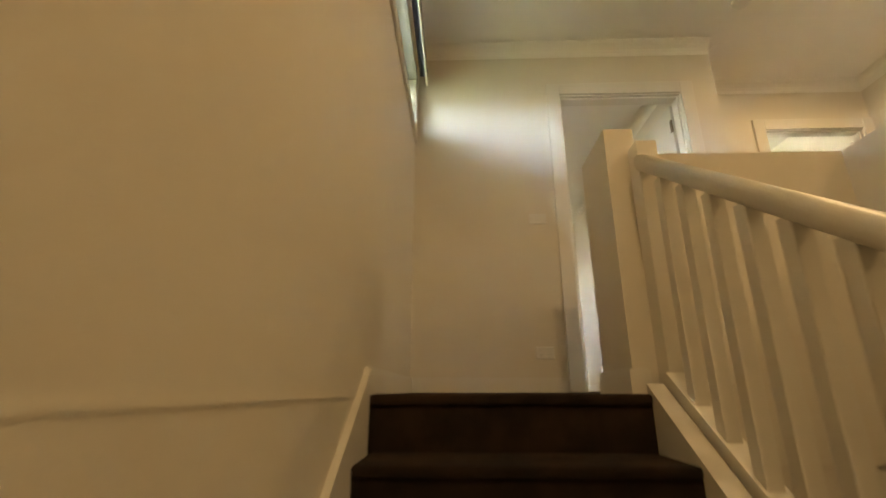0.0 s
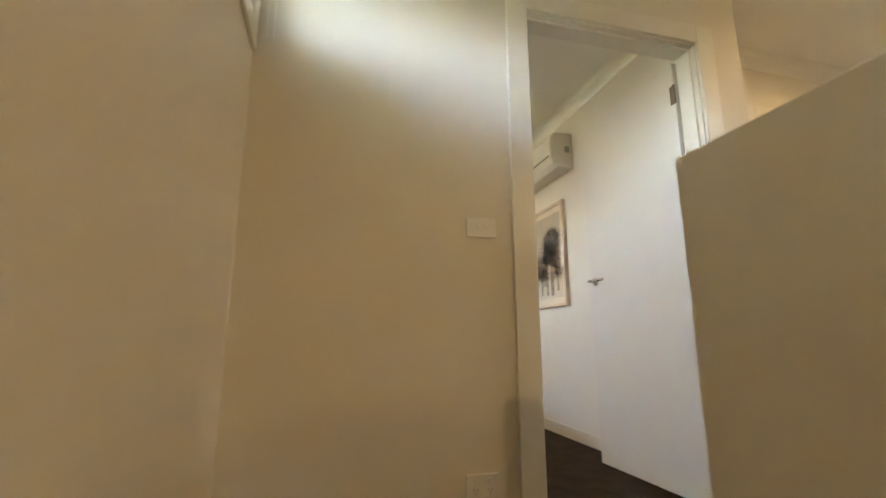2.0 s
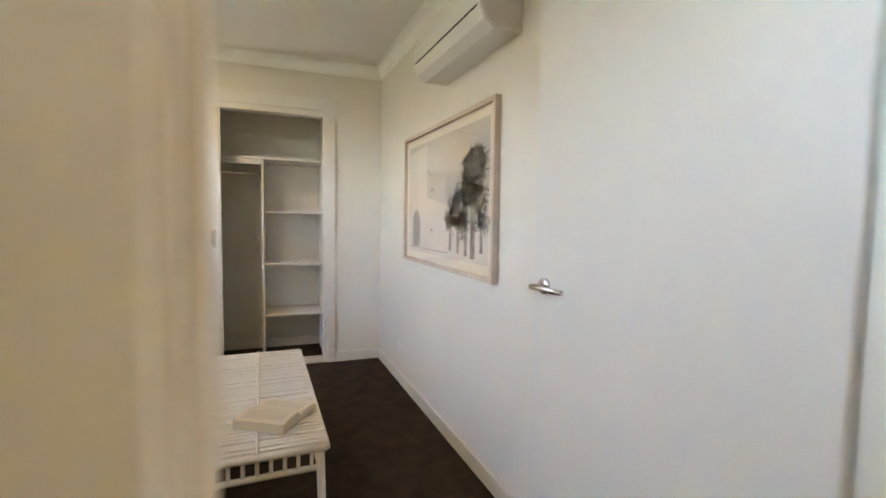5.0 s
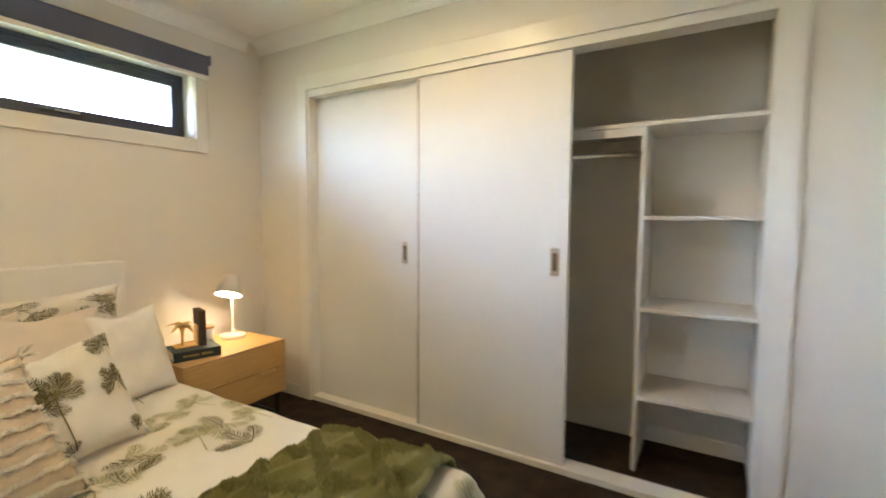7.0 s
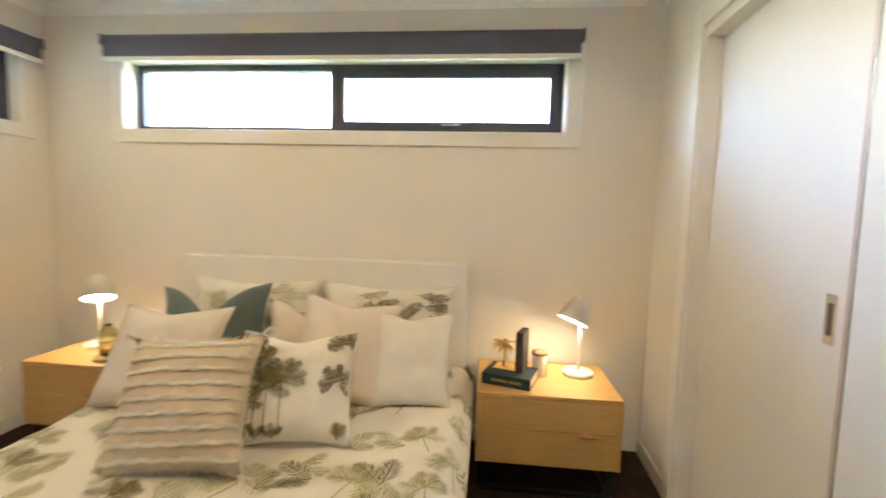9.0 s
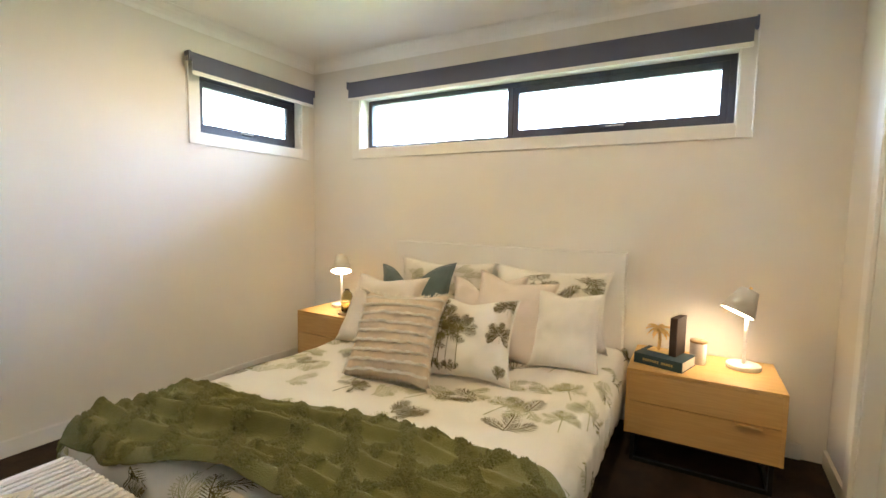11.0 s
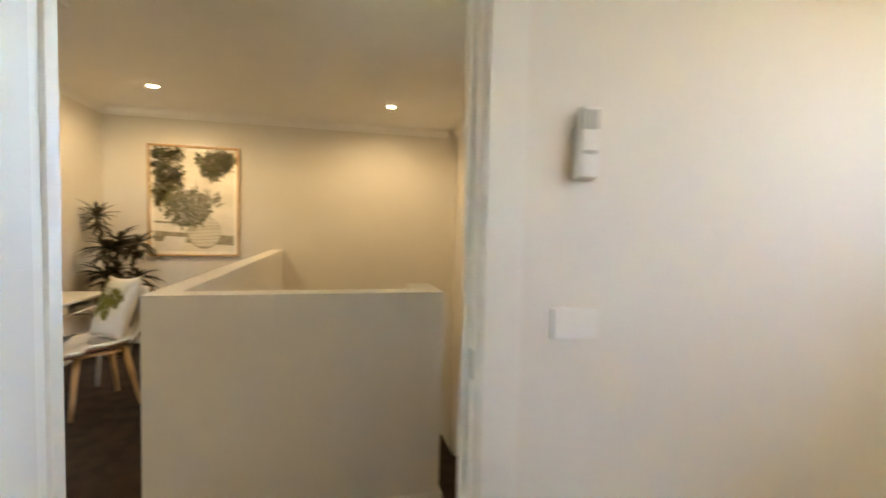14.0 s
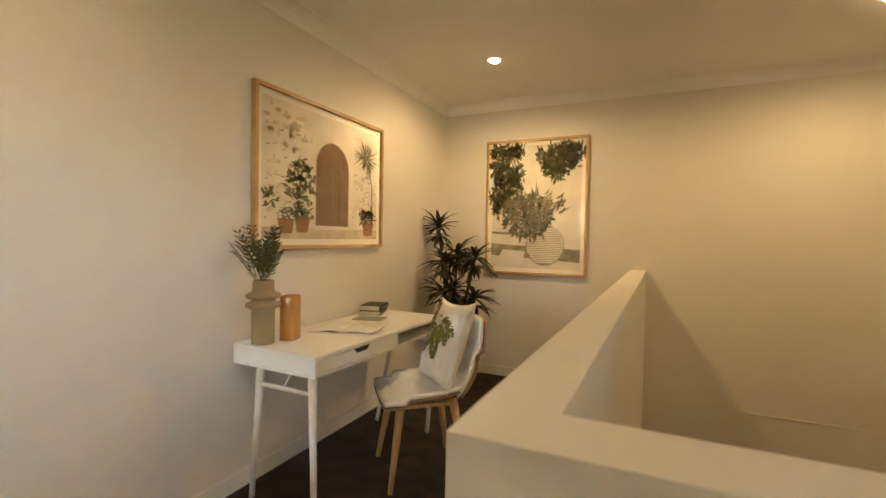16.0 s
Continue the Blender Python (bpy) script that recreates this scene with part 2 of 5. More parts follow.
DX0, DX1, DZ = 0.40, 1.325, 2.15
HALL_DZ = 2.13
WY0, WY1, WZ0, WZ1 = 0.64, 3.31, 1.80, 2.235
SX0, SX1 = -1.99, -1.06
TY0, TY1 = -1.45, -0.10
DB0, DB1 = -0.56, 0.31
DA0, DA1 = 2.24, 3.075

wall_x("wall_west", XW - 0.22, XW, -0.10, 4.65, -0.3, 2.75, [(WY0, WY1, WZ0, WZ1)], "cream painted plaster wall behind the bed with a long high window")
wall_y("wall_south", XW, XC, 0.0, YS, -0.3, 2.75, [(SX0, SX1, WZ0, WZ1), (DX0, DX1, -0.3, DZ)], "cream painted plaster wall with a doorway and a small high window")
wall_x("wall_east", XE, XC, YS, 4.65, -0.3, 2.75, [], "off-white painted plaster wall with an air conditioner")
wall_y("wall_wardrobe", XW - 0.1, XE + 0.05, YN, YN + 0.11, 0, 2.75, [(-1.65, 1.0, 0.0, 2.19)], "off-white painted wall framing the built-in wardrobe opening")
wall_y("wall_north", XW - 0.1, XE + 0.05, 4.34, 4.5, -0.3, 2.75, [], "plain back wall inside the wardrobe")
wall_x("wall_wardrobe_side", 0.985, 1.03, YN + 0.11, 4.34, 0, 2.6, [], "plain side wall inside the wardrobe")
wall_x("wall_stair", XL - 0.18, XL, -2.2, 0.0, -2.9, 2.75, [(TY0, TY1, WZ0, WZ1)], "cream painted stairwell wall with a high window")
bm = B()
rows = [[bm.verts.new(p) for p in ((XL - d0, -2.2, z), (XL - d1, YB - 0.18, z), (XL - d1 - 0.18, YB - 0.18, z), (XL - d0 - 0.18, -2.2, z))] for z in (-2.9, 2.75) for d0, d1 in ((0.0, 0.125),)]
for q in range(4):
    bm.faces.new((rows[0][q], rows[0][(q + 1) % 4], rows[1][(q + 1) % 4], rows[1][q]))
bm.faces.new(rows[0])
bm.faces.new(rows[1][::-1])
structure("wall_stair_lower", bm, WALL, "cream painted stairwell wall beside the lower steps", category="wall")
wall_y("wall_back", XL - 0.125, XH + 0.12, YB - 0.18, YB, -2.9, 2.75, [], "cream painted plaster wall lit by downlights")
wall_x("wall_desk", XH, XH + 0.12, YB, 0.60, -0.3, 2.75, [(DB0, DB1, -0.3, HALL_DZ)], "cream painted plaster wall behind the desk")
wall_y("wall_hall", XC, XH, 0.50, 0.60, -0.3, 2.75, [(DA0, DA1, -0.3, HALL_DZ)], "cream painted end wall of the hall with a doorway")
wall_x("wall_void", 1.38, 1.50, YB, -0.92, -2.9, -0.25, [], "cream painted wall of the stair void below floor level")
wall_y("wall_void_north", XL, 1.50, -1.02, -0.92, -2.9, -0.25, [], "cream painted wall of the stair void below floor level")
# The opening is added out of view to let daylight in.
wall_y("wall_bath", XC, XH + 0.12, 2.6, 2.7, -0.3, 2.75, [(1.9, 2.95, 1.2, 2.1)], "white wall of the small room off the hall")
wall_y("wall_far_bedroom", XH + 0.12, 7.2, 0.47, 0.62, -0.3, 2.75, [(4.30, 5.90, 1.72, 2.20)], "white wall of the far bedroom with a high window")
# Hidden opening added to brighten the far bedroom.
wall_x("wall_far_side", 7.2, 7.35, -2.6, 0.62, -0.3, 2.75, [(-1.7, -0.7, 1.3, 2.2)], "plain white wall closing the far bedroom")
wall_x("wall_bath_side", XH, XH + 0.12, 0.60, 2.6, -0.3, 2.75, [], "plain white side wall of the small room off the hall")
wall_y("wall_far_south", XH + 0.12, 7.2, -2.75, -2.6, -0.3, 2.75, [], "plain white wall closing the far bedroom")

bm = B()
for d in ((XL, XH, -0.98, 0.0), (XL, 0.30, STEP_Y + 0.02, -0.98), (1.44, XH, YB, -0.98), (XW, XC, 0.0, 4.5), (XC, XH, 0.0, 0.55), (XH, 7.2, -2.6, 0.60)):
    box(bm, d[0], d[1], d[2], d[3], -0.25, 0.0)
structure("floor", bm, CARPET, "dark brown cut-pile carpet")
bm = B()
for i in range(4):
    for j in range(5):
        x, y = XC + i * 0.395, 0.553 + j * 0.41
        box(bm, x + 0.002, x + 0.392, y + 0.002, y + 0.407, -0.02, 0.004, 0.0015, 1)
box(bm, XC, XH, 0.55, 2.6, -0.25, 0.0)
structure("floor_tiled", bm, TILE, "pale tiled floor of the small room", category="floor")
structure("ceiling", box(B(), XW - 0.25, 7.4, YB - 0.2, 4.65, CZ, CZ + 0.12), CEIL, "plain white painted ceiling")
structure("roof", box(B(), XW - 0.3, XH + 0.5, -0.4, 4.7, 2.75, 2.95), BRICKW, "flat roof closing the house")
# Unseen west overhang, set to slant the stair window's light across the wall.
structure("roof_stair", box(B(), -1.82, XH + 0.5, YB - 0.25, -0.4, 2.75, 2.95), BRICKW, "flat roof over the stairwell and landing", category="roof")
structure("roof_far", box(B(), XH + 0.5, 7.9, -3.2, 1.2, 2.75, 2.95), BRICKW, "flat roof over the far bedroom", category="roof")
# Out of view; its edge is placed to cut sky light above about 39 degrees.
structure("eave", box(B(), XW - 0.98, XW - 0.222, -0.4, 4.9, 2.60, 2.74), BRICKW, "unseen wide boxed eave that shades the long bedroom window", category="eave")
structure("floor_lower", box(B(), XL, 1.5, YB, -0.92, -3.0, -2.9), CARPET, "brown carpet at the foot of the stairs", category="floor")


# ---- cornice, skirting ----
def cove(bm, p0, p1, inward, size=0.085):
    """A concave cornice from p0 to p1 under the ceiling."""
    p0, p1, n = Vector((*p0, CZ)), Vector((*p1, CZ)), Vector((*inward, 0))
    prof = [(0, -size), (0.002, -size)]
    for k in range(6):
        a = math.pi / 2 * k / 5
        prof.append((0.003 + (size - 0.006) * (1 - math.cos(a)), -size + 0.003 + (size - 0.006) * math.sin(a)))
    prof += [(size, -0.002), (size, 0.001), (0, 0.001)]
    rows = [[bm.verts.new(p + n * u + Vector((0, 0, v))) for u, v in prof] for p in (p0, p1)]
    k = len(prof)
    for i in range(k):
        bm.faces.new((rows[0][i], rows[0][(i + 1) % k], rows[1][(i + 1) % k], rows[1][i]))


bm = B()
for p0, p1, n in (((XW, YS), (XE, YS), (0, 1)), ((XW, YN + 0.1), (XE, YN - 0.01), (0, -1)), ((XW, YS), (XW, YN), (1, 0)), ((XE, YS), (XE, YN), (-1, 0)),
                  ((XL, 0), (XC, 0), (0, -1)), ((XL - 0.12, YB), (XL, -2.2), (1, 0)), ((XL, -2.2), (XL, 0), (1, 0)), ((XL, YB), (XH, YB), (0, 1)), ((XH, YB), (XH, 0.5), (-1, 0)), ((XC, 0.5), (XH, 0.5), (0, -1)), ((XC, 0.0), (XC, 0.5), (1, 0))):
    cove(bm, p0, p1, n)
structure("cornice", bm, CEIL, "white coved plaster cornice", category="cornice")

SK = 0.09


def skirt(name, dims, label="white painted timber skirting board"):
    bm = box(B(), *dims, 0, SK)
    es = [e for e in bm.edges if all(abs(v.co.z - SK) < 1e-4 for v in e.verts)]
    bmesh.ops.bevel(bm, geom=es, offset=0.006, segments=2, affect="EDGES")
    return structure(name, bm, TRIM, label, category="baseboard")


T = 0.015
for k, d in enumerate(((XW, XW + T, YS, YN), (XW + T, 0.305, YS, YS + T), (1.44, XE, YS, YS + T), (XE - T, XE, YS + T, YN), (1.07, XE - T, YN - T, YN), (XW + T, -1.69, YN - T, YN),
                       (XL, 0.305, -T, 0), (XL, XL + T, STEP_Y - 0.06, -T), (1.44, XC, -T, 0), (XC, XC + T, -T, 0.5), (XH - T, XH, YB + T, DB0 - 0.1), (1.50, XH, YB, YB + T), (XC + T, DA0 - 0.1, 0.5 - T, 0.5),
                       (0.243 - T, 1.50 + T, -0.92, -0.92 + T), (1.50, 1.50 + T, YB + T, -0.92), (0.243 - T, 0.243, -1.25 - T, -0.92), (0.243, 0.30, -1.25 - T, -1.25),
                       (XW, 0.985, 4.34 - T, 4.34))):
    skirt("baseboard", d)


# ---- doorways ----
def casing(name, axis, a0, a1, face, out, head, depth, label):
    """Architrave and lining round a doorway; axis is the direction of the wall."""
    ob = tagged(new(name), label, "door frame", "", "structure")
    w, th = 0.095, 0.018
    for nm, lo, hi, z0, z1 in (("jamb_architrave", a0 - w + 0.012, a0 + 0.012, 0, head + w - 0.012), ("jamb_architrave", a1 - 0.012, a1 + w - 0.012, 0, head + w - 0.012), ("head_architrave", a0 + 0.012, a1 - 0.012, head - 0.012, head + w - 0.012)):
        for f, s in ((face, out), (face - out * depth, -out)):
            lo_n, hi_n = sorted((f, f + s * th))
            bm = box(B(), lo, hi, lo_n, hi_n, z0, z1, 0.004) if axis == "x" else box(B(), lo_n, hi_n, lo, hi, z0, z1, 0.004)
            part(nm, bm, TRIM, ob)
    n0, n1 = sorted((face, face - out * depth))
    for nm, lo, hi, z0, z1 in (("jamb_lining", a0, a0 + 0.02, 0, head), ("jamb_lining", a1 - 0.02, a1, 0, head), ("head_lining", a0 + 0.02, a1 - 0.02, head - 0.02, head)):
        bm = box(B(), lo, hi, n0 - 0.001, n1 + 0.001, z0, z1) if axis == "x" else box(B(), n0 - 0.001, n1 + 0.001, lo, hi, z0, z1)
        part(nm, bm, TRIM, ob)
    mid = n0 + 0.045 if out < 0 else n1 - 0.045
    for lo, hi, z0, z1 in ((a0 + 0.02, a0 + 0.032, 0, head - 0.02), (a1 - 0.032, a1 - 0.02, 0, head - 0.02), (a0 + 0.032, a1 - 0.032, head - 0.032, head - 0.02)):
        bm = box(B(), lo, hi, mid - 0.02, mid + 0.02, z0, z1, 0.002) if axis == "x" else box(B(), mid - 0.02, mid + 0.02, lo, hi, z0, z1, 0.002)
        part("door_stop", bm, TRIM, ob)
    return ob


frame_bed = casing("door_1", "x", DX0, DX1, 0.0, -1, DZ, YS, "white painted door frame of the bedroom")
part("strike_plate", box(B(), DX0 + 0.0195, DX0 + 0.023, 0.07, 0.10, 0.99, 1.06, 0.001), CHROME, frame_bed, "steel strike plate")
casing("door_2", "x", DA0, DA1, 0.50, -1, HALL_DZ, 0.10, "white painted door frame at the end of the hall")
casing("door_3", "y", DB0, DB1, XH, -1, HALL_DZ, 0.12, "white painted door frame of the far bedroom")


def leaf(name, m, width, sign, label, height=2.035):
    """A flush door leaf, hinged at its origin, along +x; sign: the side on which its knuckles show."""
    ob = thing(name, label, "door", m)
    bx("panel", DOORW, ob, (0.003, width, -0.018, 0.018, 0.008, height), 0.002)
    for s in (-1, 1):
        h = part("handle_rose", lathe(B(), [(0, 0.0), (0.026, 0.0), (0.026, 0.007), (0.022, 0.010), (0, 0.010)], 24), CHROME, ob, "round chrome rose", True)
        h.matrix_basis = pose(width - 0.062, s * 0.018, 1.08, -90 * s)
        bm = B()
        cyl(bm, (0, 0, 0), (0, 0, 0.045), 0.009)
        tube(bm, [(0.012, 0, 0.045), (-0.06, 0, 0.047), (-0.125, 0, 0.04)], 0.0085, 10)
        part("lever", bm, CHROME, h, "chrome lever", True)
    for z in (0.19, height - 0.225):
        bm = B()
        cyl(bm, (0, sign * 0.022, z), (0, sign * 0.022, z + 0.10), 0.007, n=10)
        box(bm, 0.0, 0.03, sign * 0.0185 - 0.002, sign * 0.0185 + 0.002, z, z + 0.10)
        part("hinge", bm, BRONZE, ob, "dull steel butt hinge")
    return ob


leaf("bedroom_door", pose(1.303, 0.125, 0, 0, 0, 91), 0.83, 1, "white flush door standing open against the bedroom wall", 2.115)
leaf("hall_door", pose(DA1 - 0.025, 0.60, 0.004, 0, 0, 94), 0.78, 1, "white flush door standing open into a small room", 2.05)
leaf("far_bedroom_door", pose(XH + 0.125, DB1 - 0.025, 0, 0, 0, 2), 0.80, -1, "white flush door standing open into the far bedroom", 2.05)


# ---- windows ----
def window(name, axis, a0, a1, z0, z1, face, out, depth, panes, label, inset=0.07):
    """A window in a wall: white reveal and architrave, dark frame, panes. face: room side of the wall; out: +1 or -1 towards outside."""
    ob = tagged(new(name), label, "window", "", "structure")

    def b(nm, lo, hi, n0, n1, zz0, zz1, m, bev=0.002, par=None):
        n0, n1 = sorted((n0, n1))
        bm = box(B(), lo, hi, n0, n1, zz0, zz1, bev) if axis == "x" else box(B(), n0, n1, lo, hi, zz0, zz1, bev)
        return part(nm, bm, m, par or ob)
    w = 0.07
    arch = [("architrave", a0 - w, a0 + 0.008, z0 - w, z1 + w), ("architrave", a1 - 0.008, a1 + w, z0 - w, z1 + w), ("architrave", a0 + 0.008, a1 - 0.008, z0 - w, z0 + 0.008), ("architrave", a0 + 0.008, a1 - 0.008, z1 - 0.008, z1 + w)]
    for nm, lo, hi, zz0, zz1 in arch:
        b(nm, lo, hi, face, face - out * 0.016, zz0, zz1, TRIM, 0.003)
    f = face + out * inset
    for lo, hi, zz0, zz1 in ((a0, a0 + 0.014, z0, z1), (a1 - 0.014, a1, z0, z1), (a0, a1, z0, z0 + 0.014), (a0, a1, z1 - 0.014, z1)):
        b("reveal", lo, hi, face, face + out * depth, zz0, zz1, TRIM, 0)
    i0, i1, j0, j1 = a0 + 0.014, a1 - 0.014, z0 + 0.014, z1 - 0.014
    fr = 0.035
    for lo, hi, zz0, zz1 in ((i0, i0 + fr, j0, j1), (i1 - fr, i1, j0, j1), (i0 + fr, i1 - fr, j0, j0 + fr), (i0 + fr, i1 - fr, j1 - fr, j1)):
        b("window_frame", lo, hi, f, f + out * 0.06, zz0, zz1, ALU)
    for k, (p0, p1, sash) in enumerate(panes):
        q0, q1 = i0 + fr + p0 * (i1 - i0 - 2 * fr), i0 + fr + p1 * (i1 - i0 - 2 * fr)
        if p1 < 1:
            b("mullion", q1 - 0.022, q1 + 0.022, f - out * 0.002, f + out * 0.06, j0 + fr, j1 - fr, ALU)
            q1 -= 0.022
        if p0 > 0:
            q0 += 0.022
        g0, g1, h0, h1 = q0, q1, j0 + fr, j1 - fr
        if sash:
            s = 0.04
            for lo, hi, zz0, zz1 in ((q0, q0 + s, h0, h1), (q1 - s, q1, h0, h1), (q0 + s, q1 - s, h0, h0 + s), (q0 + s, q1 - s, h1 - s, h1)):
                b("sash", lo, hi, f + out * 0.006, f + out * 0.045, zz0, zz1, ALU)
            g0, g1, h0, h1 = q0 + s, q1 - s, h0 + s, h1 - s
            c = (q0 + q1) / 2
            wd = b("winder", c - 0.07, c + 0.07, f - out * 0.02, f + out * 0.006, j0 + fr + 0.004, j0 + fr + 0.022, ALU, 0.005)
            b("winder_handle", c - 0.01, c + 0.10, f - out * 0.032, f - out * 0.02, j0 + fr + 0.012, j0 + fr + 0.020, GREY, 0.003, wd)
        pane = b("pane", g0, g1, f + out * 0.022, f + out * 0.026, h0, h1, PANE, 0)
        pane.visible_shadow = False
    return ob


def blind(name, axis, a0, a1, z0, z1, face, out, label):
    ob = thing(name, label, "roller blind")

    def put(nm, bm, m, lab=""):
        return part(nm, bm, m, ob, lab)

    def b(nm, lo, hi, n0, n1, zz0, zz1, m, bev, lab=""):
        n0, n1 = sorted((n0, n1))
        return put(nm, box(B(), lo, hi, n0, n1, zz0, zz1, bev) if axis == "x" else box(B(), n0, n1, lo, hi, zz0, zz1, bev), m, lab)
    r = 0.030
    c = face - out * 0.045
    zc = z1 - r
    p0, p1 = ((a0 + 0.012, c, zc), (a1 - 0.012, c, zc)) if axis == "x" else ((c, a0 + 0.012, zc), (c, a1 - 0.012, zc))
    put("roll", cyl(B(), p0, p1, r, n=24), BLIND)
    b("fabric", a0 + 0.02, a1 - 0.02, c - out * r, c - out * (r - 0.003), z0 + 0.025, zc, BLIND, 0)
    b("bottom_rail", a0 + 0.02, a1 - 0.02, c - out * (r + 0.006), c - out * (r - 0.008), z0, z0 + 0.026, PLASTIC, 0.004, "white bottom rail")
    for lo, hi in ((a0, a0 + 0.012), (a1 - 0.012, a1)):
        b("bracket", lo, hi, face - out * 0.0165, c - out * r, zc - r, zc + r, BLIND, 0.003)
    e = a1 - 0.006
    bm = B()
    for k in range(2):
        o = c - 0.012 + 0.024 * k
        pa = [(e + 0.008, o, zc), (e + 0.008, o, zc - 0.55)] if axis == "x" else [(o, e + 0.008, zc), (o, e + 0.008, zc - 0.55)]
        tube(bm, pa, 0.0022, 6)
    put("chain", bm, PLASTIC, "thin bead chain")
    return ob


window("window_1", "y", WY0, WY1, WZ0, WZ1, XW, -1, 0.2, [(0, 0.485, False), (0.485, 1, True)], "long high window in a dark aluminium frame", 0.105)
window("window_2", "x", SX0, SX1, WZ0, WZ1, YS, -1, 0.12, [(0, 1, True)], "small high awning window in a dark aluminium frame")
window("window_3", "y", TY0, TY1, WZ0, WZ1, XL, -1, 0.17, [(0, 0.5, False), (0.5, 1, True)], "high stairwell window in a dark aluminium frame", 0.09)
window("window_4", "x", 4.30, 5.90, 1.72, 2.20, 0.47, 1, 0.14, [(0, 0.44, False), (0.44, 1, True)], "high window of the far bedroom")
# The next two windows are unseen, added to light the side rooms.
window("fill_window_5", "x", 1.9, 2.95, 1.2, 2.1, 2.6, 1, 0.09, [(0, 1, False)], "unseen window added to light the small room off the hall")
window("fill_window_6", "y", -1.7, -0.7, 1.3, 2.2, 7.2, 1, 0.14, [(0, 0.5, False), (0.5, 1, True)], "unseen wide window added to light the far bedroom")
blind("roller_blind", "y", 0.575, 3.37, 2.185, 2.345, XW + 0.016, -1, "charcoal roller blind drawn up over the long window")
blind("roller_blind", "x", -2.06, -0.955, 2.168, 2.318, YS + 0.016, -1, "charcoal roller blind drawn up over the small window")
blind("roller_blind", "y", -1.50, -0.06, 2.185, 2.345, XL + 0.016, -1, "dark roller blind drawn up over the stair window")
blind("roller_blind", "x", 4.24, 5.96, 2.16, 2.285, 0.47 - 0.016, 1, "dark roller blind of the far bedroom")

# ---- stairs, half wall, balustrade ----
stairs = thing("staircase", "straight carpeted stair flight with white stringers", "stairs")
for k in range(1, 9):
    y1 = STEP_Y - GO * (k - 1)
    bx("step", CARPET, stairs, (XL + 0.02, 0.245, y1 - GO - 0.02, y1, -RISE * k - 0.03, -RISE * k), 0.010)
    bx("riser", CARPET, stairs, (XL + 0.02, 0.245, y1 - 0.006, y1 + 0.016, -RISE * k - 0.02, -RISE * (k - 1) - 0.025), 0.0)
bx("nosing", CARPET, stairs, (XL + 0.02, 0.245, STEP_Y - 0.022, STEP_Y + 0.05, -0.03, 0.003), 0.010)


def rake(bm, x0, x1, y_top, z_top, y_bot, depth, slope):
    """A sloping board along the flight."""
    z_bot = z_top - (y_top - y_bot) * slope
    v = [bm.verts.new(p) for x in (x0, x1) for p in ((x, y_top, z_top), (x, y_bot, z_bot), (x, y_bot, z_bot - depth), (x, y_top, z_top - depth))]
    for q in ((0, 1, 2, 3), (7, 6, 5, 4), (0, 4, 5, 1), (1, 5, 6, 2), (2, 6, 7, 3), (3, 7, 4, 0)):
        bm.faces.new([v[i] for i in q])
    return bm


SL = RISE / GO
part("wall_stringer", rake(B(), XL, XL + 0.02, -1.415, 0.078, -3.45, 0.36, SL), TRIM, stairs, "white skirting board following the steps")
part("outer_stringer", rake(B(), 0.245, 0.30, STEP_Y + 0.02, 0.035, -3.45, 0.34, SL), TRIM, stairs, "white outer string of the stair")
bx("landing", CARPET, stairs, (XL, 1.38, YB, -3.37, -1.55, -1.36), 0.0)
for k in range(1, 8):
    bx("step", CARPET, stairs, (0.42, 1.38, -3.39 + GO * (k - 1), -3.37 + GO * k, -1.36 - 0.19 * k - 0.1, -1.36 - 0.19 * k), 0.008)
for x0, x1, y0, y1 in ((XL, XL + 0.05, YB, -3.37), (1.33, 1.38, YB, -3.37)):
    bx("landing_post", TRIM, stairs, (x0, x1, y1 - 0.05, y1, -2.9, -1.55), 0.0)

half = tagged(new("half_wall"), "cream painted half-height wall round the stair void", "half wall", "", "structure")
bm = B()
HZ = 1.05
box(bm, 0.243, 1.50, -1.04, -0.92, -0.25, HZ)
v = [bm.verts.new(p) for z in (-0.25, HZ) for p in ((1.38, -1.04, z), (1.50, -1.04, z), (1.435, YB, z), (1.315, YB, z))]
for q in ((0, 1, 2, 3), (7, 6, 5, 4), (0, 4, 5, 1), (1, 5, 6, 2), (2, 6, 7, 3), (3, 7, 4, 0)):
    bm.faces.new([v[i] for i in q])
box(bm, 0.243, 0.363, -1.25, -1.04, -0.25, HZ)
bmesh.ops.remove_doubles(bm, verts=bm.verts, dist=1e-5)
part("body", bm, WALL, half)

rail = thing("balustrade", "white painted timber stair balustrade with square balusters", "balustrade")
NX = 0.370
bx("newel", TRIM, rail, (NX - 0.040, NX + 0.040, -1.338, -1.2515, -0.30, 0.945), 0.004)
RX = 0.345
R0, R1 = Vector((RX, -1.340, 0.845)), Vector((RX, -3.40, 0.845 - 2.06 * 0.70))
bm = B()
rows = []
for p in (R0, R1):
    ring = []
    for k in range(20):
        a = 2 * math.pi * k / 20
        ring.append(bm.verts.new(p + Vector((0.034 * math.copysign(abs(math.cos(a)) ** 0.75, math.cos(a)), 0, 0.036 * math.copysign(abs(math.sin(a)) ** 0.75, math.sin(a))))))
    rows.append(ring)
for k in range(20):
    bm.faces.new((rows[0][k], rows[0][(k + 1) % 20], rows[1][(k + 1) % 20], rows[1][k]))
bm.faces.new(rows[0])
bm.faces.new(rows[1][::-1])
part("handrail", bm, TRIM, rail, "rounded white handrail", True)
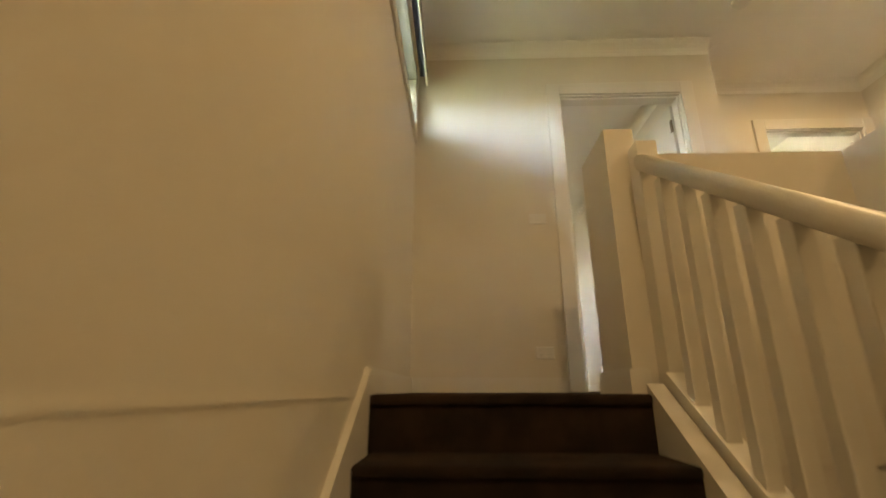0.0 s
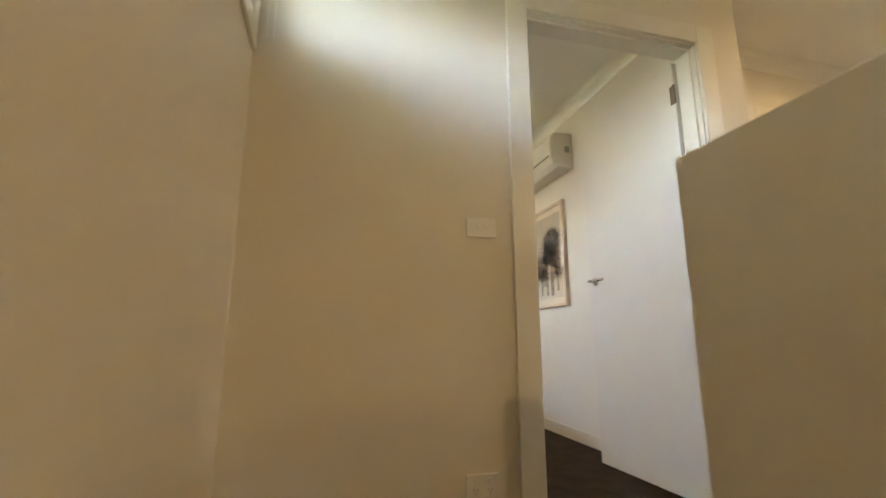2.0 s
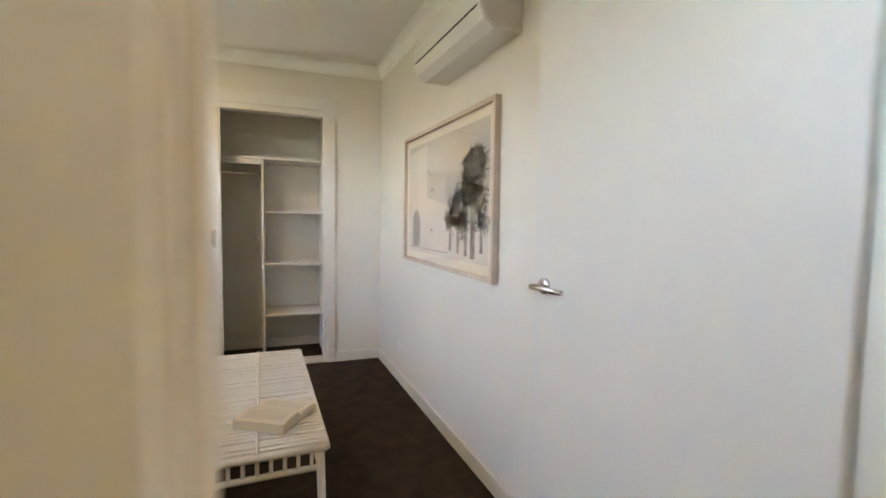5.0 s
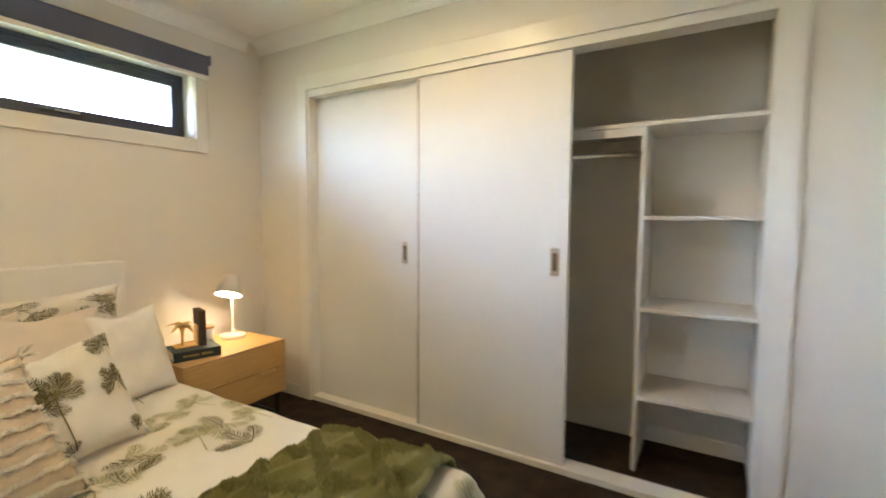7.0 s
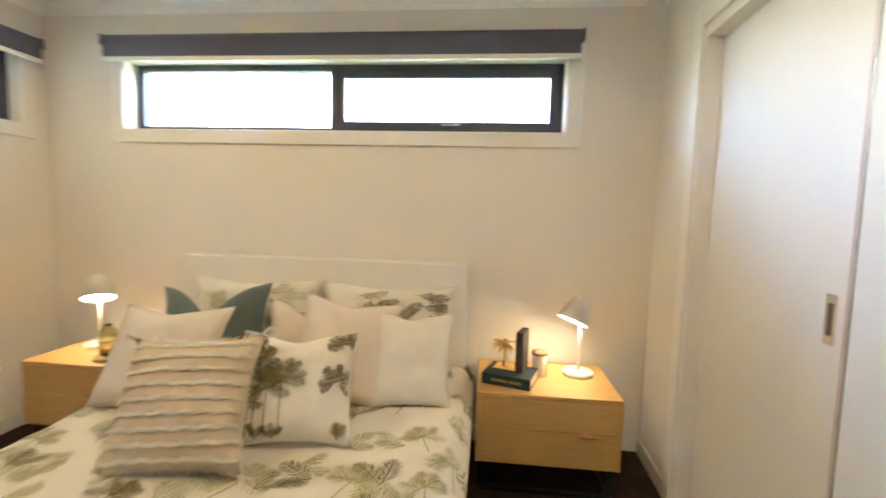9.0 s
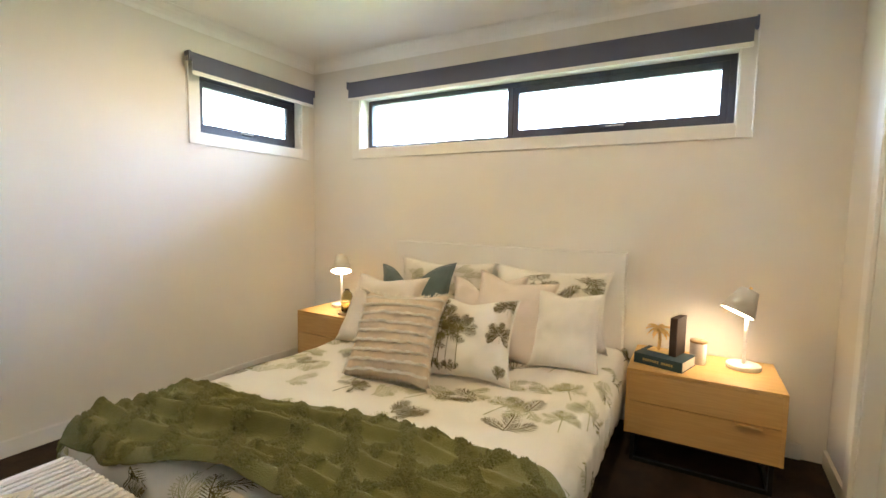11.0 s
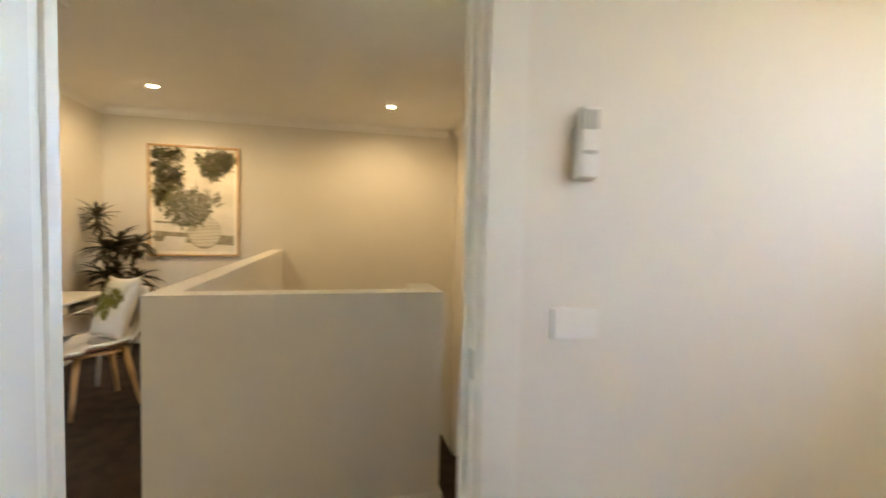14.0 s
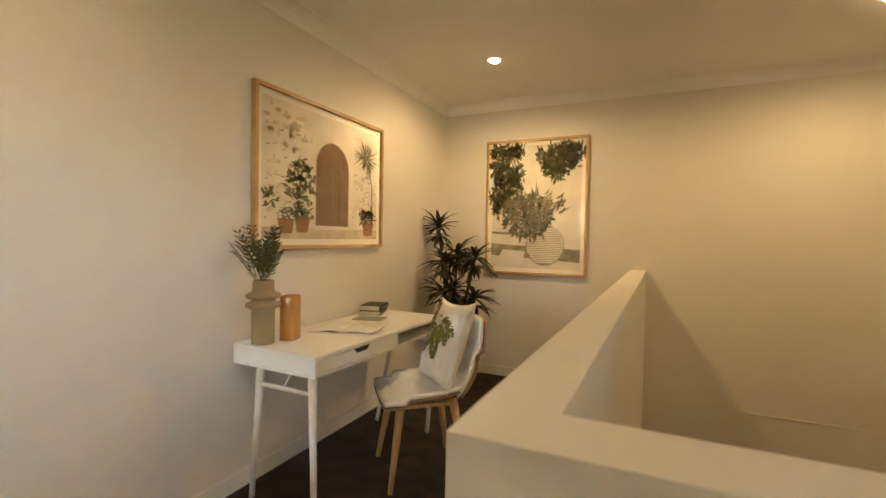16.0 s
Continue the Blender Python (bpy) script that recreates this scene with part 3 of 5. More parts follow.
part("bottom_rail", rake(B(), RX - 0.03, RX + 0.03, -1.345, 0.07, -3.40, 0.05, SL), TRIM, rail)
for k in range(15):
    y = -1.47 - 0.128 * k
    zt, zb = 0.80 + (y + 1.345) * SL, 0.05 + (y + 1.345) * SL
    bx("baluster", TRIM, rail, (RX - 0.021, RX + 0.021, y - 0.021, y + 0.021, zb - 0.02, zt), 0.002)
bx("lower_newel", TRIM, rail, (NX - 0.045, NX + 0.045, -3.50, -3.40, -1.55, -0.42), 0.004)

bm = B()
box(bm, XL, XL + 0.003, -2.2, -1.44, -0.004, 0.004)
v = [bm.verts.new(p) for z in (-0.004, 0.006) for p in ((XL, -2.2, z), (XL + 0.003, -2.2, z), (XL - 0.119, YB, z), (XL - 0.125, YB, z))]
for q in ((0, 1, 2, 3), (7, 6, 5, 4), (0, 4, 5, 1), (1, 5, 6, 2), (2, 6, 7, 3), (3, 7, 4, 0)):
    bm.faces.new([v[i] for i in q])
box(bm, XL - 0.12, 1.33, YB, YB + 0.004, -0.006, 0.004)
structure("trim", bm, WALL, "thin sheet joint bead along the stairwell walls", category="trim")


# ---- downlights ----
def downlight(x, y, watts, name="downlight"):
    ob = thing(name, "round recessed downlight, lit; seen in the hall, added unseen in the bedroom", "ceiling light", pose(x, y, CZ), "ceiling downlights")
    part("trim_ring", lathe(B(), [(0.036, -0.001), (0.05, -0.001), (0.05, -0.005), (0.045, -0.008), (0.036, -0.006), (0.036, -0.001)], 28), PLASTIC, ob, "", True)
    part("lens", lathe(B(), [(0.0355, -0.002), (0.034, -0.008), (0.026, -0.013), (0.013, -0.016), (0, -0.017)], 28), GLOWC, ob, "glowing frosted lens", True)
    la = bpy.data.lights.new("downlight_lamp", "SPOT")
    la.energy, la.color, la.shadow_soft_size, la.spot_size, la.spot_blend = watts, WARM, 0.03, radians(176), 0.55
    lo = new("downlight_lamp", la)
    lo.matrix_world = pose(x, y, CZ - 0.035)
    return ob


for x, y, k in ((0.183, -3.495, 1.0), (2.335, -3.489, 1.0), (2.40, -0.45, 0.55)):
    downlight(x, y, DOWN_W * k)
# Unseen bedroom lamps: first added as fill, second placed near a ceiling glow.
for x, y in ((-0.9, 1.2), (-0.40, 2.85)):
    downlight(x, y, UNSEEN_W)

hatch = thing("ceiling_hatch", "white square ceiling access hatch beside the desk", "hatch", pose(2.5, -1.68, CZ))
for d in ((-0.27, 0.27, -0.27, -0.24), (-0.27, 0.27, 0.24, 0.27), (-0.27, -0.24, -0.24, 0.24), (0.24, 0.27, -0.24, 0.24)):
    bx("frame", PLASTIC, hatch, (*d, -0.014, -0.0005), 0.003)
bx("panel", CEIL, hatch, (-0.238, 0.238, -0.238, 0.238, -0.007, -0.0005), 0.0)
det = thing("smoke_detector", "round white smoke alarm on the hall ceiling", "smoke alarm", pose(1.60, -0.42, CZ))
part("body", lathe(B(), [(0, -0.045), (0.03, -0.045), (0.045, -0.04), (0.055, -0.025), (0.06, -0.002), (0, -0.002)], 28), PLASTIC, det, "", True)


# ---- switches, sockets, remote ----
def plate(name, label, cat, m, w, h, rockers, socket=False):
    ob = thing(name, label, cat, m)
    bx("plate", PLASTIC, ob, (-w / 2, w / 2, -0.010, 0.0, -h / 2, h / 2), 0.003)
    for i in range(rockers):
        x = (i - (rockers - 1) / 2) * 0.03
        if socket:
            x = -0.026 + 0.052 * i
            bx("switch", PLASTIC, ob, (x - 0.006, x + 0.006, -0.014, -0.010, 0.012, 0.026), 0.001)
            for a, ax in ((0.35, -0.007), (-0.35, 0.007), (0.0, 0.0)):
                s = bx("slot", GREY, ob, (-0.0012, 0.0012, -0.0112, -0.010, -0.005, 0.005), 0)
                s.matrix_basis = pose(x + ax, 0, -0.012 if ax else -0.023, 0, math.degrees(a), 0)
        else:
            bx("rocker", PLASTIC, ob, (x - 0.008, x + 0.008, -0.014, -0.010, -0.004, 0.012), 0.0015)
    return ob


plate("light_switch", "white two-gang light switch on the stair landing wall", "light switch", pose(0.19, 0, 1.14), 0.116, 0.075, 2)
plate("power_outlet", "white double power point above the skirting", "power outlet", pose(0.178, 0, 0.238), 0.116, 0.075, 2, True)
plate("light_switch", "white light switch beside the bedroom door", "light switch", pose(0.168, YS, 1.125, 0, 0, 180), 0.125, 0.078, 1)
plate("power_outlet", "white power point low on the bedroom wall", "power outlet", pose(XE, 3.05, 0.27, 0, 0, -90), 0.08, 0.075, 1)
rem = thing("remote_control", "white air conditioner remote in a wall holder", "remote control", pose(0.16, YS, 1.56, 0, 0, 180))
bx("holder", PLASTIC, rem, (-0.029, 0.029, -0.012, 0, -0.085, 0.04), 0.004)
body = bx("body", PLASTIC, rem, (-0.025, 0.025, -0.030, -0.012, -0.082, 0.088), 0.006)
bx("screen", GREY, rem, (-0.021, 0.021, -0.0315, -0.0295, 0.034, 0.080), 0.001, "grey display")
for z in (0.01, -0.02, -0.05):
    bx("button", GREY if z == -0.02 else PLASTIC, rem, (-0.018, 0.018, -0.0325, -0.0295, z - 0.005, z + 0.004), 0.001)

# ---- wardrobe ----
wf = tagged(new("wardrobe_frame"), "white architrave and track of the built-in wardrobe", "door frame", "", "structure")
for nm, d in (("architrave", (-1.72, -1.635, YN - 0.018, YN, 0, 2.275)), ("architrave", (0.985, 1.065, YN - 0.018, YN, 0, 2.275)), ("head_architrave", (-1.635, 0.985, YN - 0.018, YN, 2.175, 2.275)),
              ("jamb_lining", (-1.65, -1.625, YN, YN + 0.11, 0, 2.19)), ("jamb_lining", (0.965, 0.984, YN, YN + 0.11, 0, 2.19)), ("head_track", (-1.625, 0.965, YN, YN + 0.11, 2.13, 2.19)),
              ("floor_track", (-1.625, 0.965, YN - 0.003, YN + 0.11, 0, 0.035))):
    bx(nm, TRIM, wf, d, 0.003)


wd = thing("wardrobe", "built-in wardrobe with white sliding doors, one bay open and empty", "wardrobe", pose(0, 0, 0))


def slider(x0, x1, y, inset):
    w = x1 - x0
    ob = bx("sliding_door", DOORW, wd, (0, w, -0.016, 0.016, 0, 2.093), 0.002, "plain white sliding door")
    ob.matrix_basis = pose(x0, y, 0.036)
    px = w - inset
    bm = box(B(), px - 0.022, px - 0.012, -0.0185, -0.0155, 0.985, 1.125)
    box(bm, px + 0.012, px + 0.022, -0.0185, -0.0155, 0.985, 1.125)
    box(bm, px - 0.012, px + 0.012, -0.0185, -0.0155, 0.985, 1.010)
    box(bm, px - 0.012, px + 0.012, -0.0185, -0.0155, 1.10, 1.125)
    part("pull_rim", bm, CHROME, ob, "brushed steel flush pull")
    # No hollow is cut: a dark plate gives the pull its inner shade.
    bx("pull_shade", BRONZE, ob, (px - 0.012, px + 0.012, -0.0170, -0.0155, 1.01, 1.10), 0.0, "flat dark plate painted as the shade inside the pull")


slider(-1.625, -0.70, YN + 0.086, 0.165)
slider(-0.735, 0.17, YN + 0.034, 0.065)
bx("edge_strip", PALEF, wd, (-0.741, -0.7355, YN + 0.016, YN + 0.054, 0.036, 2.119), 0.001, "beige edge strip of the front door")
# Dark strip draws the contact shadow where the two doors overlap.
bx("edge_shade", BRONZE, wd, (-0.7275, -0.7225, YN + 0.0165, YN + 0.0185, 0.04, 2.115), 0.0, "thin dark strip painted as the shadow line on the front door")
bx("top_shelf", DOORW, wd, (-1.60, 0.984, 3.93, 4.338, 1.770, 1.790), 0.001)
bx("shelf_rail", DOORW, wd, (-1.60, 0.465, 3.935, 3.953, 1.725, 1.769), 0.001)
bx("divider", DOORW, wd, (0.466, 0.484, 3.93, 4.324, 0.001, 1.769), 0.001)
for z in (1.325, 0.86, 0.40):
    bx("shelf", DOORW, wd, (0.4845, 0.984, 3.935, 4.338, z - 0.018, z), 0.001)
part("hanging_rail", cyl(B(), (-1.60, 4.10, 1.66), (0.466, 4.10, 1.66), 0.0125, n=16), CHROME, wd, "chrome hanging rail", True)

# the wardrobe front stands a little out of square with the room
TURN = Matrix.Translation((XE, 3.69, 0)) @ pose(0, 0, 0, 0, 0, -1.7) @ Matrix.Translation((-XE, -3.69, 0))
for ob in list(scene.objects):
    if ob.parent is None and ob.name in ("wall_wardrobe", "wall_wardrobe_side", "wall_north", "wardrobe_frame", "wardrobe", "baseboard.004", "baseboard.005", "baseboard.017"):
        ob.matrix_basis = TURN @ ob.matrix_basis

# ---- air conditioner ----
ac = thing("air_conditioner", "white split-system air conditioner on the bedroom wall", "air conditioner", pose(XE, 1.375, 2.05, 0, 0, 0))
prof = [(0, 0.0), (-0.13, 0.0), (-0.175, 0.03), (-0.195, 0.08), (-0.20, 0.16), (-0.185, 0.245), (-0.15, 0.28), (0, 0.285)]
bm = B()
rows = [[bm.verts.new((u, y, v)) for u, v in prof] for y in (0, 0.82)]
for k in range(8):
    bm.faces.new((rows[0][k], rows[0][(k + 1) % 8], rows[1][(k + 1) % 8], rows[1][k]))
bm.faces.new(rows[0])
bm.faces.new(rows[1][::-1])
bmesh.ops.bevel(bm, geom=[e for e in bm.edges if abs(e.verts[0].co.y - e.verts[1].co.y) < 1e-5], offset=0.006, segments=2, affect="EDGES")
part("body", bm, PLASTIC, ac)
part("flap", rake(B(), -0.19, -0.14, 0.80, 0.014, 0.02, 0.010, 0.0), PLASTIC, ac).matrix_basis = pose(-0.012, 0, 0.02, 0, 38)
bx("outlet_slot", BLACK, ac, (-0.199, -0.190, 0.03, 0.79, 0.083, 0.089), 0.0, "dark outlet slot")
bx("side_vent", GREY, ac, (-0.07, -0.03, -0.003, 0.0, 0.12, 0.17), 0.0)


# ---- bed ----
bed = thing("bed", "white bed with a plain panel headboard", "bed", pose(0, 0, 0))
bx("headboard", HEADB, bed, (-2.115, -2.0, 1.13, 2.79, 0.0, 1.065), 0.004)
bx("side_rail", HEADB, bed, (-2.0, 0.08, 1.20, 1.23, 0.05, 0.26), 0.003)
bx("side_rail", HEADB, bed, (-2.0, 0.08, 2.72, 2.75, 0.05, 0.26), 0.003)
bx("foot_rail", HEADB, bed, (0.05, 0.08, 1.23, 2.72, 0.0, 0.26), 0.003)
for x, y in ((0.03, 1.23), (0.03, 2.68), (-1.98, 1.23), (-1.98, 2.68)):
    bx("leg", HEADB, bed, (x, x + 0.045, y, y + 0.04, 0, 0.2), 0.002)
bx("mattress", LINEN, bed, (-1.998, 0.06, 1.235, 2.715, 0.2, 0.42), 0.04)

BX0, BX1, BY0, BY1, BZ = -1.99, 0.13, 1.16, 2.82, 0.485


def wrap(v, edge, r):
    """How cloth that runs past an edge turns down: (in-plane, drop)."""
    d = v - (edge - r)
    if d <= 0:
        return v, 0.0
    if d < r * math.pi / 2:
        a = d / r
        return edge - r + r * math.sin(a), r * (1 - math.cos(a))
    return edge + 0.02 * math.sin(d * 9), r + d - r * math.pi / 2


def cloth(s, t, lift=0.0, puff=1.0):
    """A place on the bedspread from cloth coordinates: s to the foot, t across."""
    r = 0.07
    x, dx = wrap(s, BX1, r)
    c = (BY0 + BY1) / 2
    y, dy = wrap(abs(t - c), (BY1 - BY0) / 2, r)
    y = c + math.copysign(y, t - c)
    n = noise.noise(Vector((s * 2.6, t * 2.6, 0.3))) * 0.016 + noise.noise(Vector((s * 7, t * 7, 4.1))) * 0.006
    drop = math.hypot(dx, dy)
    side = min(1.0, drop / 0.1)
    z = BZ - drop + n * puff * (1 - side) + lift * (1 - side)
    out = (0.012 * math.sin(s * 24) * (1 if dy > 0.05 else 0) + lift) * side
    if dy > dx:
        y += math.copysign(out, t - c)
    elif dx > 0:
        x += out + 0.012 * math.sin(t * 22) * (1 if dx > 0.05 else 0)
    return Vector((x, y, z))


def sheet(name, s0, s1, t0, t1, ns, nt, lift, material, parent=None, extra=None, thick=0.012):
    bm = B()
    grid = []
    for i in range(ns + 1):
        row = []
        for j in range(nt + 1):
            s, t = s0 + (s1 - s0) * i / ns, t0 + (t1 - t0) * j / nt
            p = cloth(s, t, lift)
            if extra:
                p = p + extra(s, t, p)
            row.append(bm.verts.new(p))
        grid.append(row)
    for i in range(ns):
        for j in range(nt):
            bm.faces.new((grid[i][j], grid[i + 1][j], grid[i + 1][j + 1], grid[i][j + 1]))
    ob = part(name, bm, material, parent, "", True)
    so = ob.modifiers.new("thickness", "SOLIDIFY")
    so.thickness, so.offset = thick, -1
    return ob


duvet = thing("bedspread", "white cotton bedspread printed with sage palm fronds, hanging over the bed", "bedspread", pose(0, 0, 0))
sheet("cover", BX0, BX1 + 0.30, BY0 - 0.27, BY1 + 0.27, 90, 90, 0.0, LINEN, duvet)
rng = random.Random(7)


def frond(bm, s, t, ang, size, place, leaflets=15, wide=0.0036):
    """A palm frond: a bent stem and pairs of leaflets, each laid through place(s, t)."""
    bend = rng.uniform(-0.9, 0.9)
    prev = None
    for k in range(leaflets + 1):
        u = k / leaflets
        a = ang + bend * u
        if prev is None:
            cs, ct = s, t
        else:
            cs, ct = prev[0] + math.cos(a) * size / leaflets, prev[1] + math.sin(a) * size / leaflets
            w = 0.0025
            o = (-math.sin(a) * w, math.cos(a) * w)
            poly(bm, [place(prev[0] - o[0], prev[1] - o[1]), place(cs - o[0], ct - o[1]), place(cs + o[0], ct + o[1]), place(prev[0] + o[0], prev[1] + o[1])])
        if k > 1:
            ln = size * 0.36 * math.sin(math.pi * (0.15 + 0.8 * u)) + 0.01
            for sd in (-1, 1):
                b = a + sd * rng.uniform(0.55, 0.9)
                ex, ey = cs + math.cos(b) * ln, ct + math.sin(b) * ln
                mx, my = cs + math.cos(b) * ln * 0.45, ct + math.sin(b) * ln * 0.45
                o = (-math.sin(b) * wide * 0.5, math.cos(b) * wide * 0.5)
                poly(bm, [place(cs, ct), place(mx - o[0], my - o[1]), place(ex, ey), place(mx + o[0], my + o[1])])
        prev = (cs, ct)


def palm(bm, s, t, ang, size, place, count=7, slim=1.0):
    """A small palm: a trunk with a crown of drooping fronds."""
    for k in range(6):
        u0, u1 = k / 6, (k + 1) / 6
        w = 0.008 * size / 0.2 * slim
        p = [(s + math.cos(ang) * size * u, t + math.sin(ang) * size * u) for u in (u0, u1)]
        o = (-math.sin(ang) * w, math.cos(ang) * w)
        poly(bm, [place(p[0][0] - o[0], p[0][1] - o[1]), place(p[1][0] - o[0] * 0.8, p[1][1] - o[1] * 0.8), place(p[1][0] + o[0] * 0.8, p[1][1] + o[1] * 0.8), place(p[0][0] + o[0], p[0][1] + o[1])])
    ts, tt = s + math.cos(ang) * size, t + math.sin(ang) * size
    for k in range(count):
        frond(bm, ts, tt, ang + (k - (count - 1) / 2) * 4.4 / count + rng.uniform(-0.15, 0.15), (0.15 + size * 0.10 if slim < 0.3 else size * rng.uniform(0.6, 0.85)), place, 12 if slim < 0.3 else 9, 0.007 if slim < 0.3 else 0.0032)


light_bm, dark_bm = B(), B()
on_cover = lambda s, t: cloth(s, t, 0.0025)
for i in range(12):
    for j in range(12):
        s = BX0 + 0.12 + 0.19 * i + rng.uniform(-0.08, 0.08) + 0.12 * (j % 2)
        t = BY0 - 0.12 + 0.172 * j + rng.uniform(-0.08, 0.08)
        bm = dark_bm if rng.random() < 0.38 else light_bm
        kind = rng.random()
        a = rng.uniform(0, 6.28)
        if kind < 0.3:
            palm(bm, s, t, math.pi + rng.uniform(-0.5, 0.5), rng.uniform(0.10, 0.15), on_cover, 9, 0.6)
        else:
            for q in range(rng.choice((2, 2, 3))):
                frond(bm, s, t, a + q * 0.8, rng.uniform(0.09, 0.16), on_cover)
part("print_light", light_bm, PRINT_L, duvet, "faded sage palm print")
part("print_dark", dark_bm, PRINT_D, duvet, "olive palm print")


# ---- throw ----
RIDGES = ((0.06, 0.035, 0.024, 0.2), (0.21, 0.058, 0.017, 1.7), (0.34, 0.040, 0.013, 3.1), (0.50, 0.064, 0.018, 4.4), (0.66, 0.040, 0.012, 6.0), (0.78, 0.060, 0.017, 7.3), (0.94, 0.055, 0.030, 8.8))


def folds(s, t, p):
    """Long gathered ridges that run across the bed and draw together towards one side."""
    q = (s - TS0) / (TS1 - TS0)
    draw = 0.80 + 0.20 * min(1.0, max(0.0, (t - 1.1) / 1.3))
    z = 0.0
    for c, h, w, k in RIDGES:
        at = 0.5 + (c - 0.5) * draw + 0.10 * noise.noise(Vector((t * 1.5, k, 0))) + 0.03 * noise.noise(Vector((t * 4.5, k, 2)))
        d = (q - at) * (TS1 - TS0)
        tall = h * max(0.15, 0.62 + 0.9 * noise.noise(Vector((t * 1.3, k * 1.7, 5))))
        wide = w * (1.5 if d > 0 else 0.9)
        z = max(z, tall * math.exp(-(d / wide) ** 2)) + 0.25 * min(z, tall * math.exp(-(d / wide) ** 2))
    z += 0.008 * noise.noise(Vector((s * 9, t * 5.0, 8.0))) + 0.004 * noise.noise(Vector((s * 28, t * 16.0, 4.0)))
    flat = 1.0 if p.z > BZ - 0.06 else 0.35
    calm = min(1.0, max(0.45, (BY1 + 0.02 - t) / 0.2))
    return Vector((0.02 * noise.noise(Vector((t * 5, s * 2, 1))), 0, z * flat * calm))


TS0, TS1, TT0, TT1 = -0.44, 0.09, BY0 - 0.20, BY1 + 0.13
thr = thing("throw_blanket", "olive green tufted throw rumpled across the foot of the bed", "throw blanket", pose(0, 0, 0))


def skew(s, t):
    return s - 0.09 * (t - 2.0) + 0.025 * math.sin(t * 5.3)


def band(s, t):
    """Height of the raised chenille bands, a diamond grid 0.23 m wide."""
    h = 0.0
    for d in (-1, 1):
        q = (t - 2.0 - d * (s + 0.18) * 0.8) / 0.23
        h = max(h, math.exp(-((q - round(q)) * 0.23 / 0.021) ** 2))
    return 0.010 * h


def throw_at(s, t, lift):
    p = cloth(skew(s, t), t, lift + band(s, t))
    return p + folds(s, t, p)


bm = B()
ns, nt = 110, 300
grid = [[bm.verts.new(throw_at(TS0 + (TS1 - TS0) * i / ns, TT0 + (TT1 - TT0) * j / nt, 0.022)) for j in range(nt + 1)] for i in range(ns + 1)]
for i in range(ns):
    for j in range(nt):
        bm.faces.new((grid[i][j], grid[i + 1][j], grid[i + 1][j + 1], grid[i][j + 1]))
tb = part("blanket", bm, GREEN, thr, "", True)
so = tb.modifiers.new("thickness", "SOLIDIFY")
so.thickness, so.offset = 0.010, -1
tv, tf = [], []
for d in (-1, 1):
    for k in range(-9, 12):
        for q in range(900):
            s = TS0 + 0.006 + (TS1 - TS0 - 0.012) * rng.random()
            t = 2.0 + k * 0.23 + d * (s + 0.18) * 0.8 + rng.gauss(0, 0.013)
            if not TT0 + 0.005 < t < TT1 - 0.005:
                continue
            c = throw_at(s, t, 0.022)
            r, h, a = rng.uniform(0.005, 0.009), rng.uniform(0.006, 0.013), rng.uniform(0, 6.28)
            n0 = len(tv)
            tv += [(c.x + r * math.cos(a + e * 1.571), c.y + r * math.sin(a + e * 1.571), c.z - 0.001) for e in range(4)]
            tv.append((c.x + rng.uniform(-0.002, 0.002), c.y + rng.uniform(-0.002, 0.002), c.z + h))
            tf += [(n0 + e, n0 + (e + 1) % 4, n0 + 4) for e in range(4)]
me = bpy.data.meshes.new("tufting")
me.from_pydata(tv, [], tf)
bm = B()
bm.from_mesh(me)
bpy.data.meshes.remove(me)
tagged(part("tufting", bm, TUFT, thr, "darker chenille tufts in a diamond grid", True), kind="stuff")


# ---- cushions ----
def pillow(name, w, h, d, material, m, label, parts=None, cat="cushion", chop=0.0):
    """A stuffed cushion standing on its lower edge; its face looks along +x, local z up; chop: how deep its top is dented."""
    ob = thing(name, label, cat, m)
    n = 26

    def at(u, v, side):
        fu, fv = 2 * u - 1, 2 * v - 1
        pin = 1 - 0.095 * (abs(fu) ** 2 + abs(fv) ** 2) + 0.22 * (abs(fu) * abs(fv)) ** 2.5
        th = d / 2 * max(0.0, (1 - fu ** 4) * (1 - fv ** 4)) ** 0.5
        wr = 0.014 * noise.noise(Vector((fu * 2.2, fv * 2.2, w * 9 + m.translation.y * 3))) + 0.005 * noise.noise(Vector((fu * 6, fv * 4, m.translation.y * 5)))
        return Vector((side * (th + wr * (1 - max(abs(fu), abs(fv)) ** 6)), fu * w / 2 * pin, h / 2 + fv * h / 2 * pin - chop * h * math.exp(-((fu + 0.1) / 0.42) ** 2) * max(0.0, (fv + 0.3) / 1.3) ** 2))
    bm = B()
    for side in (-1, 1):
        g = [[bm.verts.new(at(i / n, j / n, side)) for j in range(n + 1)] for i in range(n + 1)]
        for i in range(n):
            for j in range(n):
                bm.faces.new((g[i][j], g[i + 1][j], g[i + 1][j + 1], g[i][j + 1]))
    bmesh.ops.remove_doubles(bm, verts=bm.verts, dist=1e-4)
    part("cover", bm, material, ob, "", True)
    bm = B()
    rim = [at(k / n, 0, 1) for k in range(n)] + [at(1, k / n, 1) for k in range(n)] + [at(1 - k / n, 1, 1) for k in range(n)] + [at(0, 1 - k / n, 1) for k in range(n + 1)]
    tube(bm, rim, 0.003, 6)
    part("piping", bm, material, ob, "", True)
    if parts:
        parts(ob, lambda u, v, lift=0.002: at(u, v, 1) + Vector((lift, 0, 0)))
    return ob


